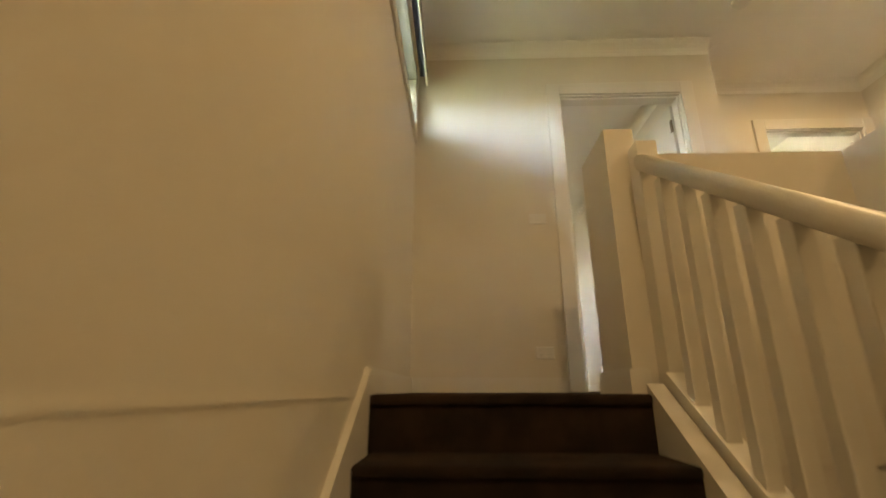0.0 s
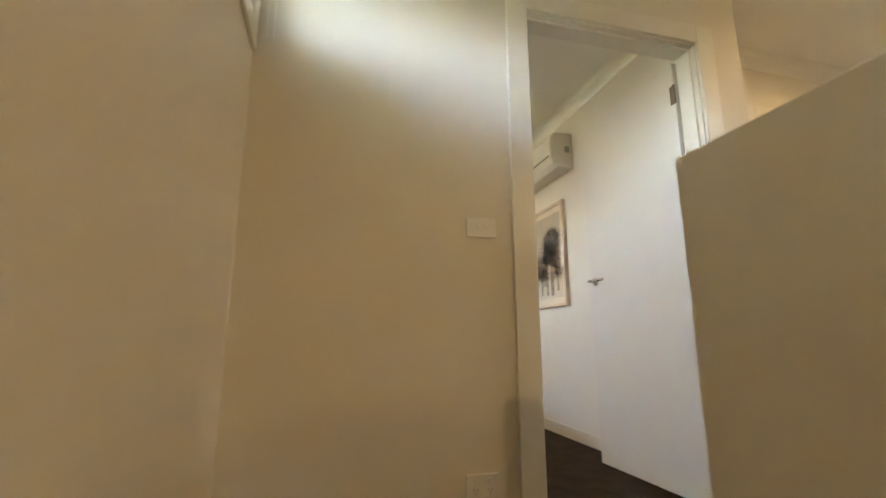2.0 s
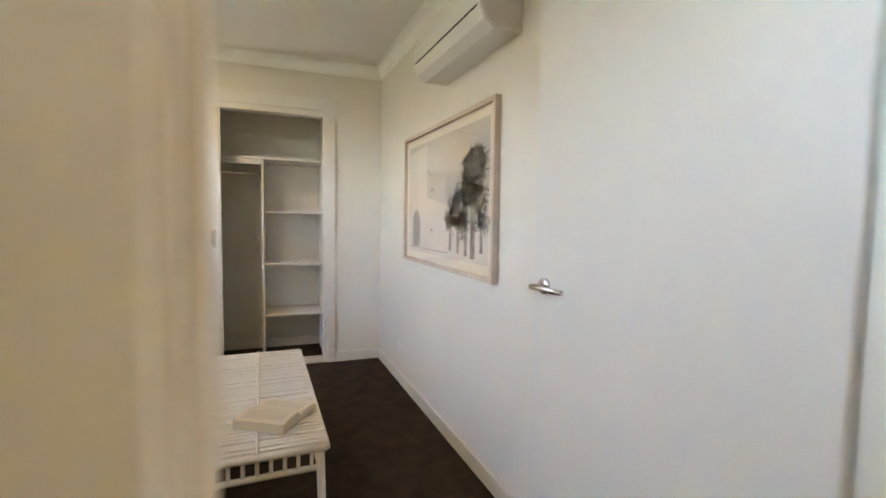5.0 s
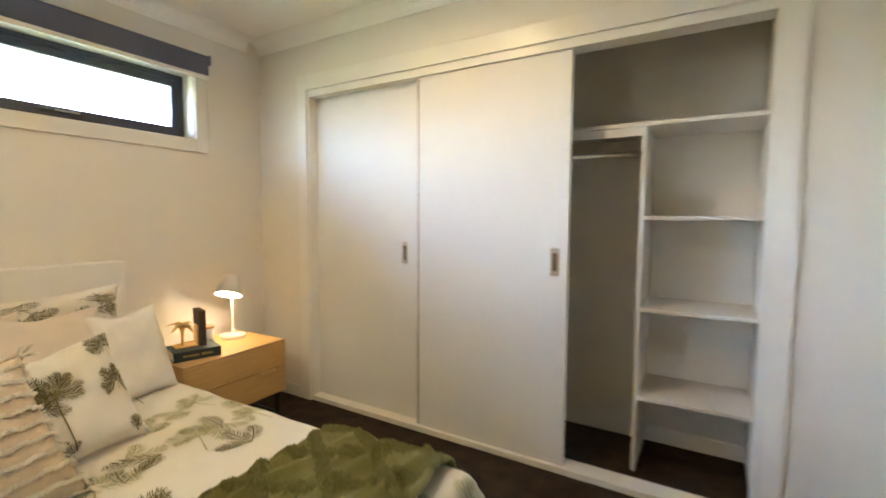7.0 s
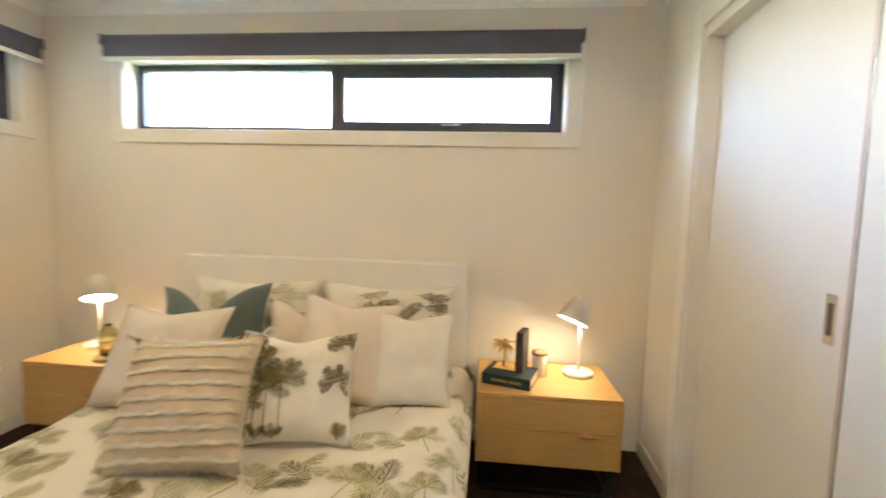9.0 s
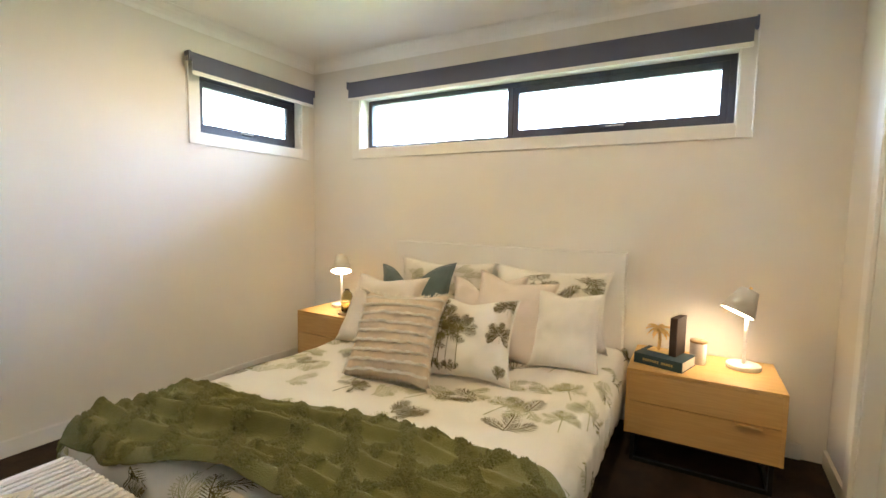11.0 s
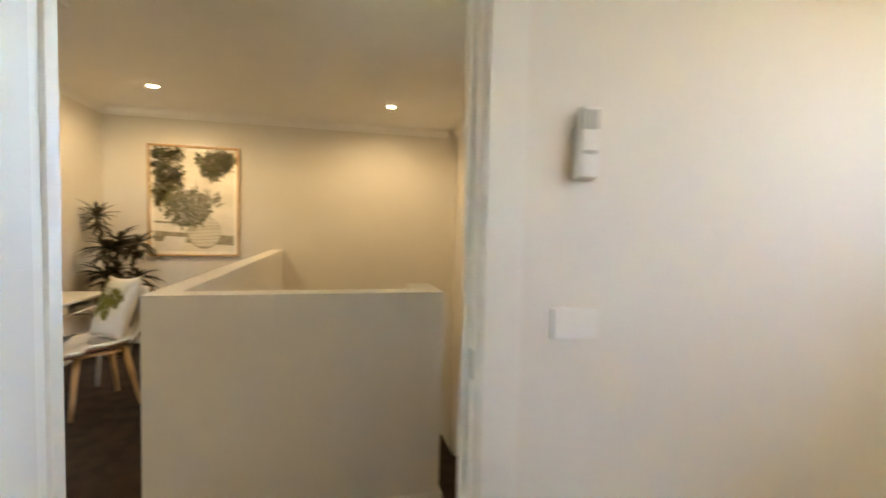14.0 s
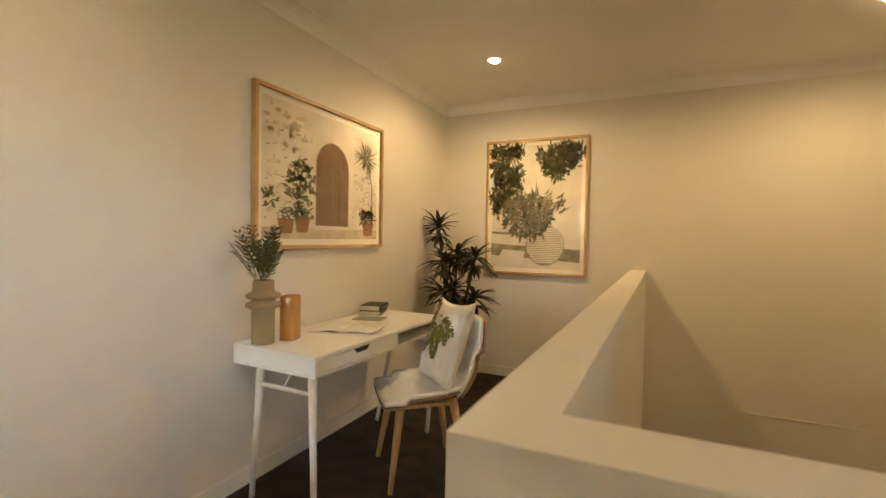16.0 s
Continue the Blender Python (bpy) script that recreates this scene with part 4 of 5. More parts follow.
def fronds_on(count, big, dark=False):
    def go(ob, at):
        bm = B()
        pl = lambda s, t: at(min(max(s, 0.01), 0.99), min(max(t, 0.01), 0.99), 0.003)
        for k in range(count):
            frond(bm, rng.uniform(0.06, 0.94), rng.uniform(0.25, 0.95), rng.uniform(0, 6.28), big, pl, 15, 0.007)
        tagged(part("leaf_print", bm, PRINT_D if dark else PRINT_L, ob, "palm frond print"), kind="stuff")
    return go


def palms_on(ob, at):
    pl = lambda s, t: at(min(max(s, 0.01), 0.99), min(max(t, 0.01), 0.99), 0.003)
    bm = B()
    for s, t, size in ((0.10, 0.05, 0.30), (0.20, 0.05, 0.62), (0.30, 0.04, 0.42), (0.14, 0.05, 0.50), (0.42, 0.06, 0.50), (0.88, 0.42, 0.10), (0.93, 0.78, 0.10), (0.06, 0.80, 0.06)):
        palm(bm, s, t, math.pi / 2 + rng.uniform(-0.05, 0.05), size, pl, 9, 0.25)
    for s in (0.1, 0.22, 0.36, 0.9):
        for a in (1.1, 1.6, 2.1):
            frond(bm, s, 0.03, a, 0.13, pl, 10, 0.006)
    part("palm_print", bm, PRINT_D, ob, "dark palm tree print")


def stripes_on(ob, at):
    bm = B()
    for r in range(9):
        v = 0.07 + 0.107 * r
        for k in range(120):
            u = 0.02 + 0.96 * k / 119
            p = at(u, v + 0.006 * math.sin(u * 40 + r), 0.004)
            a, ln = rng.uniform(0, 6.28), rng.uniform(0.010, 0.019)
            e = Vector((0.002, math.cos(a) * ln, math.sin(a) * ln * 0.6))
            f = Vector((0.001, -math.sin(a) * 0.008, math.cos(a) * 0.008))
            v4 = [bm.verts.new(p + x) for x in (-e, f, e + Vector((0.003, 0, 0)), -f, Vector((0.005, 0, 0)))]
            for q in ((0, 1, 4), (1, 2, 4), (2, 3, 4), (3, 0, 4)):
                bm.faces.new([v4[i] for i in q])
    tagged(part("tufted_stripes", bm, TASSEL, ob, "rows of cream tufted yarn", True), kind="stuff")
    bm = B()
    for k in range(420):
        q = rng.random()
        u, v = rng.choice(((q, 0.004), (q, 0.996), (0.004, q), (0.996, q)))
        p = at(u, v, 0)
        e = Vector((rng.uniform(-0.006, 0.006), (u - 0.5) * 0.024 + rng.uniform(-0.006, 0.006), (v - 0.5) * 0.024 + rng.uniform(-0.006, 0.006)))
        cyl(bm, p, p + e, 0.0022, 0.001, 4)
    tagged(part("fringe", bm, TASSEL, ob, "short frayed cream fringe"), kind="stuff")
    for u, v in ((0.01, 0.01), (0.99, 0.01), (0.01, 0.99), (0.99, 0.99)):
        bm = B()
        p = at(u, v, 0)
        for k in range(16):
            dv = Vector((rng.uniform(-0.02, 0.025), (u - 0.5) * 0.06 + rng.uniform(-0.02, 0.02), (v - 0.5) * 0.04 + rng.uniform(-0.03, 0.015)))
            cyl(bm, p, p + dv, 0.004, 0.002, 5)
        tagged(part("corner_tassel", bm, TASSEL, ob, "cream corner tassel"), kind="stuff")


def stand(x, y, lean, turn, z=0.49, roll=0):
    return pose(x, y, z, roll, -lean, turn)


pillow("pillow", 0.74, 0.475, 0.17, LINEN, stand(-1.84, 1.60, 14, 0), "white pillow with faded palm print against the headboard", fronds_on(18, 0.24), "pillow", 0.03)
pillow("pillow", 0.74, 0.475, 0.17, LINEN, stand(-1.84, 2.36, 14, 0), "white pillow with olive palm print against the headboard", fronds_on(18, 0.24, True), "pillow", 0.02)
pillow("cushion", 0.60, 0.47, 0.13, TEAL, stand(-1.60, 1.52, 18, -4, 0.488, 5), "plain teal cotton cushion with a dented top, half hidden", None, "cushion", 0.34)
pillow("cushion", 0.48, 0.44, 0.15, PINK, stand(-1.58, 2.06, 24, 4, 0.488, 3), "blush cotton cushion with a dented slumped top", None, "cushion", 0.20)
pillow("cushion", 0.45, 0.49, 0.14, PINK, stand(-1.40, 2.24, 25, 8, 0.485, -7), "blush cotton cushion leaning behind the palm cushion", None, "cushion", 0.05)
pillow("cushion", 0.35, 0.43, 0.12, LINEN, stand(-1.43, 2.58, 24, 12, 0.485, -3), "plain white cotton cushion", None, "cushion", 0.05)
pillow("cushion", 0.54, 0.47, 0.14, CREAM, stand(-1.22, 1.48, 32, -4, 0.485, 2), "large plain cream cotton cushion", None, "cushion", 0.05)
pillow("cushion", 0.45, 0.43, 0.13, LINEN, stand(-1.05, 2.20, 32, 10, 0.485), "white cushion printed with dark palm trees", palms_on, "cushion", 0.06)
pillow("cushion", 0.46, 0.47, 0.15, BEIGE, stand(-0.82, 1.90, 36, 7, 0.482, 3), "beige woven cushion with rows of cream tufts", stripes_on)


# ---- bench ----
bench = thing("bench", "white woven rope bench at the foot of the bed", "bench", pose(0, 0, 0))
QX0, QX1, QY0, QY1, QZ = 0.205, 0.675, 1.36, 2.60, 0.46
bm = B()
for y in (QY0, QY1):
    tube(bm, [(QX0, y, QZ - 0.012), (QX1, y, QZ - 0.012)], 0.014, 10)
for x in (QX0, QX1):
    tube(bm, [(x, QY0, QZ - 0.012), (x, QY1, QZ - 0.012)], 0.014, 10)
part("seat_frame", bm, ROPE, bench, "", True)
nrow = 42
for k in range(nrow):
    y = QY0 + 0.03 + (QY1 - QY0 - 0.06) * k / (nrow - 1)
    o = 0.002 * math.sin(k * 2.3)
    part("woven_slat", box(B(), QX0 - 0.012, QX1 + 0.012, y - 0.0092 + o, y + 0.0092 + o, QZ - 0.010 + 0.001 * (k % 2), QZ + 0.003 + 0.001 * (k % 2), 0.004), ROPE, bench)
bm = B()
xm = (QX0 + QX1) / 2
tube(bm, [(xm, QY0 + (QY1 - QY0) * q / 12, QZ + 0.003) for q in range(13)], 0.006, 8)
part("centre_cord", bm, ROPE, bench, "", True)
for x, sx in ((QX0 + 0.02, -1), (QX1 - 0.02, 1)):
    for y, sy in ((QY0 + 0.03, -1), (QY1 - 0.03, 1)):
        part("leg", cyl(B(), (x, y, QZ - 0.02), (x + sx * 0.012, y + sy * 0.012, 0.0), 0.016, 0.014), ROPE, bench, "", True)
bm = B()
for x in (QX0 + 0.02, QX1 - 0.02):
    tube(bm, [(x, QY0 + 0.03, 0.36), (x, QY1 - 0.03, 0.36)], 0.011, 10)
for y in (QY0 + 0.03, QY1 - 0.03):
    tube(bm, [(QX0 + 0.02, y, 0.36), (QX1 - 0.02, y, 0.36)], 0.011, 10)
part("stretcher", bm, ROPE, bench, "", True)
for y in (QY0 + 0.03, QY1 - 0.03):
    for k in range(9):
        x = QX0 + 0.05 + (QX1 - QX0 - 0.1) * k / 8
        part("spindle", cyl(B(), (x, y, 0.36), (x, y, QZ - 0.015), 0.007, n=8), ROPE, bench)

bk = thing("open_book", "thick paperback lying open on the bench", "book", pose(0.515, 1.63, QZ + 0.0085, 0, 0, 57))
for s in (-1, 1):
    bm = B()
    ring = []
    for y in (-0.105, 0.105):
        prof = [(0.0, 0.0), (s * 0.132, 0.0), (s * 0.132, 0.014 if s > 0 else 0.036), (s * 0.07, 0.026 if s > 0 else 0.043), (s * 0.02, 0.027 if s > 0 else 0.040), (0.0, 0.018)]
        ring.append([bm.verts.new((x, y, z)) for x, z in prof])
    for k in range(6):
        bm.faces.new((ring[0][k], ring[0][(k + 1) % 6], ring[1][(k + 1) % 6], ring[1][k]))
    bm.faces.new(ring[0])
    bm.faces.new(ring[1][::-1])
    pg = part("page_block", bm, PAPER, bk, "yellowed pages")
    bm = B()
    for k in range(17):
        y = 0.082 - 0.010 * k
        for q in range(4):
            x0, x1 = s * (0.03 + 0.02 * q), s * (0.05 + 0.02 * q)
            hz = lambda x: (0.027 + (0.026 - 0.027) * (abs(x) - 0.02) / 0.05 if abs(x) < 0.07 else 0.026 - 0.012 * (abs(x) - 0.07) / 0.062) if s > 0 else (0.040 + 0.003 * (abs(x) - 0.02) / 0.05 if abs(x) < 0.07 else 0.043 - 0.007 * (abs(x) - 0.07) / 0.062)
            poly(bm, [(x0, y, hz(x0) + 0.0006), (x1, y, hz(x1) + 0.0006), (x1, y - 0.0035, hz(x1) + 0.0006), (x0, y - 0.0035, hz(x0) + 0.0006)])
    tagged(part("printed_text", bm, INK, pg), kind="stuff")

# ---- bedside tables ----
def nightstand(m, label):
    """Front faces +x; origin at the middle of the back, on the floor."""
    ob = thing("bedside_table", label, "bedside table", m, "bedside tables")
    W, D, Z0, Z1 = 0.68, 0.49, 0.16, 0.505
    bx("top", OAK, ob, (0, D, -W / 2, W / 2, Z1 - 0.018, Z1), 0.002)
    bx("bottom", OAK, ob, (0, D - 0.02, -W / 2 + 0.018, W / 2 - 0.018, Z0, Z0 + 0.018), 0.001)
    for y0, y1 in ((-W / 2, -W / 2 + 0.018), (W / 2 - 0.018, W / 2)):
        bx("side", OAK, ob, (0, D - 0.001, y0, y1, Z0, Z1 - 0.018), 0.001)
    bx("back", OAK, ob, (0.002, 0.012, -W / 2 + 0.018, W / 2 - 0.018, Z0 + 0.018, Z1 - 0.018), 0)
    mid = 0.335
    bx("drawer_front", OAK, ob, (D - 0.019, D - 0.001, -W / 2 + 0.0185, W / 2 - 0.0185, mid + 0.002, Z1 - 0.020), 0.001)
    dr = bx("drawer_front", OAK, ob, (D - 0.019, D - 0.001, -W / 2 + 0.0185, W / 2 - 0.0185, Z0 + 0.002, mid - 0.002), 0.001)
    bx("pull", BRASS, dr, (D - 0.001, D + 0.018, 0.14, 0.25, mid - 0.013, mid - 0.003), 0.001, "thin brass edge pull")
    for y in (-W / 2 + 0.03, W / 2 - 0.05):
        for x in (0.03, D - 0.05):
            bx("leg", BLACK, ob, (x, x + 0.02, y, y + 0.02, 0.02, Z0), 0.001)
        bx("foot_rail", BLACK, ob, (0.03, D - 0.03, y, y + 0.02, 0.0, 0.02), 0.001)
    for x in (0.03, D - 0.05):
        bx("frame_rail", BLACK, ob, (x, x + 0.02, -W / 2 + 0.05, W / 2 - 0.05, Z0 - 0.02, Z0 - 0.0005), 0.001)
    bx("foot_rail", BLACK, ob, (D - 0.05, D - 0.03, -W / 2 + 0.05, W / 2 - 0.05, 0.0, 0.02), 0.001)
    return ob


nightstand(pose(-2.115, 3.21, 0), "light oak two-drawer bedside table on a black metal frame")
nightstand(pose(-2.115, 0.79, 0), "light oak two-drawer bedside table on a black metal frame")


def table_lamp(m, turn, watts):
    ob = thing("table_lamp", "white metal table lamp, lit, with a tilted cone shade", "table lamp", m, "bedside lamps")
    part("base", lathe(B(), [(0, 0), (0.078, 0), (0.08, 0.004), (0.08, 0.02), (0.076, 0.025), (0, 0.025)], 36), LAMPW, ob, "", True)
    part("stem", cyl(B(), (0, 0, 0.024), (0, 0, 0.40), 0.0085), LAMPW, ob, "", True)
    bm = B()
    lathe(bm, [(0.0, 0.135), (0.042, 0.133), (0.046, 0.128), (0.085, 0.0), (0.082, 0.0), (0.043, 0.126), (0.0, 0.130)], 36)
    tilt = pose(0, 0, 0.30, 0, 0, turn) @ pose(0.055, 0, -0.005, 0, -27, 0)
    sd = part("shade", bm, SHADEW, ob, "white cone shade", True)
    sd.matrix_basis = tilt
    part("diffuser", cyl(B(), (0, 0, 0.006), (0, 0, 0.010), 0.078, n=32), GLOW, sd, "glowing diffuser")
    part("knob", cyl(B(), (0, 0, 0.133), (0, 0, 0.150), 0.007, n=12), BRASS, sd, "small knob")
    la = bpy.data.lights.new("bedside_lamp", "SPOT")
    la.energy, la.color, la.shadow_soft_size, la.spot_size, la.spot_blend = watts, WARM, 0.05, radians(165), 0.5
    lo = new("bedside_lamp", la)
    lo.matrix_world = m @ tilt @ pose(0, 0, -0.004)
    return ob


table_lamp(pose(-1.95, 3.40, 0.505), -58, BED_W)
table_lamp(pose(-1.93, 0.63, 0.505), 40, BED_W)


def closed_book(name, w, d, h, cover, m, label, title=""):
    """A hardback lying flat; spine along its front edge (-y)."""
    ob = thing(name, label, "book", m)
    bx("pages", PAPER, ob, (-w / 2 + 0.004, w / 2 - 0.004, -d / 2 + 0.004, d / 2 - 0.005, 0.003, h - 0.003), 0.0)
    bx("back_board", cover, ob, (-w / 2, w / 2, -d / 2, d / 2, 0, 0.003), 0.001)
    bx("front_board", cover, ob, (-w / 2, w / 2, -d / 2, d / 2, h - 0.003, h), 0.001)
    sp = bx("spine", cover, ob, (-w / 2, w / 2, -d / 2 - 0.003, -d / 2 + 0.003, 0, h), 0.0015)
    if title:
        bm = B()
        x = -w * 0.3
        while x < w * 0.3:
            ln = 0.008
            box(bm, x, x + ln, -d / 2 - 0.0038, -d / 2 - 0.003, h * 0.38, h * 0.62)
            x += ln + (0.004 if x < -0.01 or x > 0.0 else 0.014)
        part("title_bars", bm, GOLDINK, sp, "worn gold lettering")
    return ob


NZ = 0.505
closed_book("book", 0.245, 0.19, 0.055, NAVY, pose(-1.80, 3.035, NZ, 0, 0, 72), "thick navy hardback lying on the bedside table", "bars")
be = thing("bookend", "gold palm tree bookend with a timber upright", "bookend", pose(-1.84, 3.03, NZ + 0.055, 0, 0, 72))
bx("upright", DBROWN, be, (0.045, 0.082, -0.065, 0.065, 0, 0.205), 0.003, "dark book held upright")
bx("plate", BRASS, be, (-0.075, 0.045, -0.045, 0.045, 0, 0.004), 0.001)
bx("back_plate", BRASS, be, (0.040, 0.0445, -0.04, 0.04, 0.004, 0.12), 0.001)
bm = B()
tube(bm, [(-0.03, 0, 0.004), (-0.027, 0, 0.06), (-0.031, 0, 0.125)], 0.0085, 10)
part("trunk", bm, BRASS, be, "", True)
bm = B()
for k in range(11):
    a = 2 * math.pi * k / 11
    el = 0.9 if k % 2 else 0.25
    prev = Vector((-0.031, 0, 0.122))
    for q in range(1, 6):
        u = q / 5
        e = el - 1.5 * u
        p = prev + Vector((math.cos(a) * math.cos(e), math.sin(a) * math.cos(e), math.sin(e))) * 0.0165
        w = 0.014 * math.sin(math.pi * (0.25 + 0.7 * u))
        side = Vector((-math.sin(a) * w, math.cos(a) * w, -w * 0.5))
        so2 = Vector((-math.sin(a) * w, math.cos(a) * w, w * 0.5))
        poly(bm, [prev - so2, p - so2, p, prev])
        poly(bm, [prev, p, p + side, prev + side])
        prev = p
lf = part("fronds", bm, BRASS, be)
mo = lf.modifiers.new("thickness", "SOLIDIFY")
mo.thickness = 0.003
cd = thing("candle", "white glass jar candle with a wooden lid", "candle", pose(-1.905, 3.19, NZ))
part("jar", lathe(B(), [(0, 0), (0.036, 0), (0.04, 0.006), (0.04, 0.115), (0, 0.115)], 28), WAX, cd, "", True)
part("lid", lathe(B(), [(0, 0.1155), (0.0415, 0.1155), (0.0415, 0.128), (0, 0.128)], 28), LIDW, cd, "pale wooden lid", True)

tray = thing("tray", "small oval timber tray on the bedside table", "tray", pose(-1.74, 0.86, NZ))
part("body", lathe(B(), [(0, 0), (0.068, 0), (0.075, 0.018), (0.070, 0.018), (0.064, 0.006), (0, 0.006)], 32), LIDW, tray, "", True)
vs = thing("glass_vase", "olive tinted glass bottle vase", "vase", pose(-1.76, 0.84, NZ + 0.0065))
part("body", lathe(B(), [(0, 0), (0.036, 0.0), (0.045, 0.02), (0.046, 0.11), (0.035, 0.15), (0.018, 0.165), (0.018, 0.18), (0.014, 0.18), (0.014, 0.165), (0.031, 0.148), (0.042, 0.11), (0.041, 0.02), (0, 0.008)], 28), SMOKE, vs, "", True)


def leaf_tuft(bm, base, count, length, width, spread, droop, r):
    """Long leaves that spring from one point."""
    for k in range(count):
        a = 2.4 * k + r.uniform(-0.3, 0.3)
        el = r.uniform(*spread)
        ln = length * r.uniform(0.7, 1.1)
        prev = Vector(base)
        side = Vector((-math.sin(a), math.cos(a), 0))
        last = None
        for q in range(6):
            u = q / 5
            e = el - droop * u
            if q:
                prev = prev + Vector((math.cos(a) * math.cos(e), math.sin(a) * math.cos(e), math.sin(e))) * ln / 5
            w = width * math.sin(math.pi * (0.18 + 0.8 * u)) * 0.5
            row = (bm.verts.new(prev - side * w), bm.verts.new(prev + Vector((0, 0, -w * 0.4))), bm.verts.new(prev + side * w))
            if last:
                bm.faces.new((last[0], row[0], row[1], last[1]))
                bm.faces.new((last[1], row[1], row[2], last[2]))
            last = row


pp = thing("potted_plant", "small green succulent in a grey pot", "potted plant", pose(-1.83, 0.98, NZ))
part("pot", lathe(B(), [(0, 0), (0.03, 0), (0.04, 0.06), (0.036, 0.06), (0.03, 0.05), (0, 0.05)], 24), GREY, pp, "", True)
bm = B()
leaf_tuft(bm, (0, 0, 0.05), 34, 0.08, 0.02, (0.2, 1.5), 0.7, random.Random(3))
part("leaves", bm, LEAF_G, pp)


# ---- framed pictures ----
def picture(name, m, w, h, frame_mat, label, art, fw=0.022, border=0.035):
    """A framed print; face along -y, origin at the bottom middle of the back."""
    ob = thing(name, label, "framed picture", m)
    for nm, d in (("frame_side", (-w / 2, -w / 2 + fw, 0, h)), ("frame_side", (w / 2 - fw, w / 2, 0, h)), ("frame_rail", (-w / 2 + fw, w / 2 - fw, 0, fw)), ("frame_rail", (-w / 2 + fw, w / 2 - fw, h - fw, h))):
        bx(nm, frame_mat, ob, (d[0], d[1], -0.035, -0.001, d[2], d[3]), 0.002)
    bx("mount", MOUNT, ob, (-w / 2 + fw, w / 2 - fw, -0.014, -0.010, fw, h - fw), 0, "white paper mount")
    x0, x1, z0, z1 = -w / 2 + fw + border, w / 2 - fw - border, fw + border, h - fw - border

    def at(u, v, layer):
        return (x0 + (x1 - x0) * u, -0.0142 - 0.0006 * layer, z0 + (z1 - z0) * v)
    art(ob, at)
    g = bx("glass", PICGLASS, ob, (-w / 2 + fw, w / 2 - fw, -0.029, -0.027, fw, h - fw), 0, "clear picture glass")
    g.visible_shadow = False
    return ob


def shape(ob, name, material, layer, at, polys, label=""):
    bm = B()
    for pts in polys:
        poly(bm, [at(u, v, layer) for u, v in pts])
    return part(name, bm, material, ob, label)


def rect(u0, u1, v0, v1):
    return [(u0, v0), (u1, v0), (u1, v1), (u0, v1)]


def arch(u0, u1, v0, v1, rise):
    c, r = (u0 + u1) / 2, (u1 - u0) / 2
    return [(u0, v0), (u1, v0)] + [(c + r * math.cos(a), v1 - rise + rise * math.sin(a)) for a in (math.pi * k / 14 for k in range(15))]


def blob(cu, cv, ru, rv, r, n=22, rough=0.25):
    return [(cu + ru * (1 + r.uniform(-rough, rough)) * math.cos(2 * math.pi * k / n), cv + rv * (1 + r.uniform(-rough, rough)) * math.sin(2 * math.pi * k / n)) for k in range(n)]


def leaves(cu, cv, ru, rv, n, ln, wd, r, ang=None, asp=1.0):
    """Many small leaf shapes over an ellipse."""
    out = []
    for k in range(n):
        a, q = r.uniform(0, 6.28), math.sqrt(r.random())
        u, v = cu + ru * q * math.cos(a), cv + rv * q * math.sin(a)
        b = r.uniform(0, 6.28) if ang is None else ang + r.uniform(-0.6, 0.6)
        l, w = ln * r.uniform(0.6, 1.2), wd * r.uniform(0.7, 1.2)
        c, s = math.cos(b), math.sin(b)
        out.append([(u, v), (u + (c * l * 0.5 - s * w) * asp, v + s * l * 0.5 + c * w), (u + c * l * asp, v + s * l), (u + (c * l * 0.5 + s * w) * asp, v + s * l * 0.5 - c * w)])
    return out


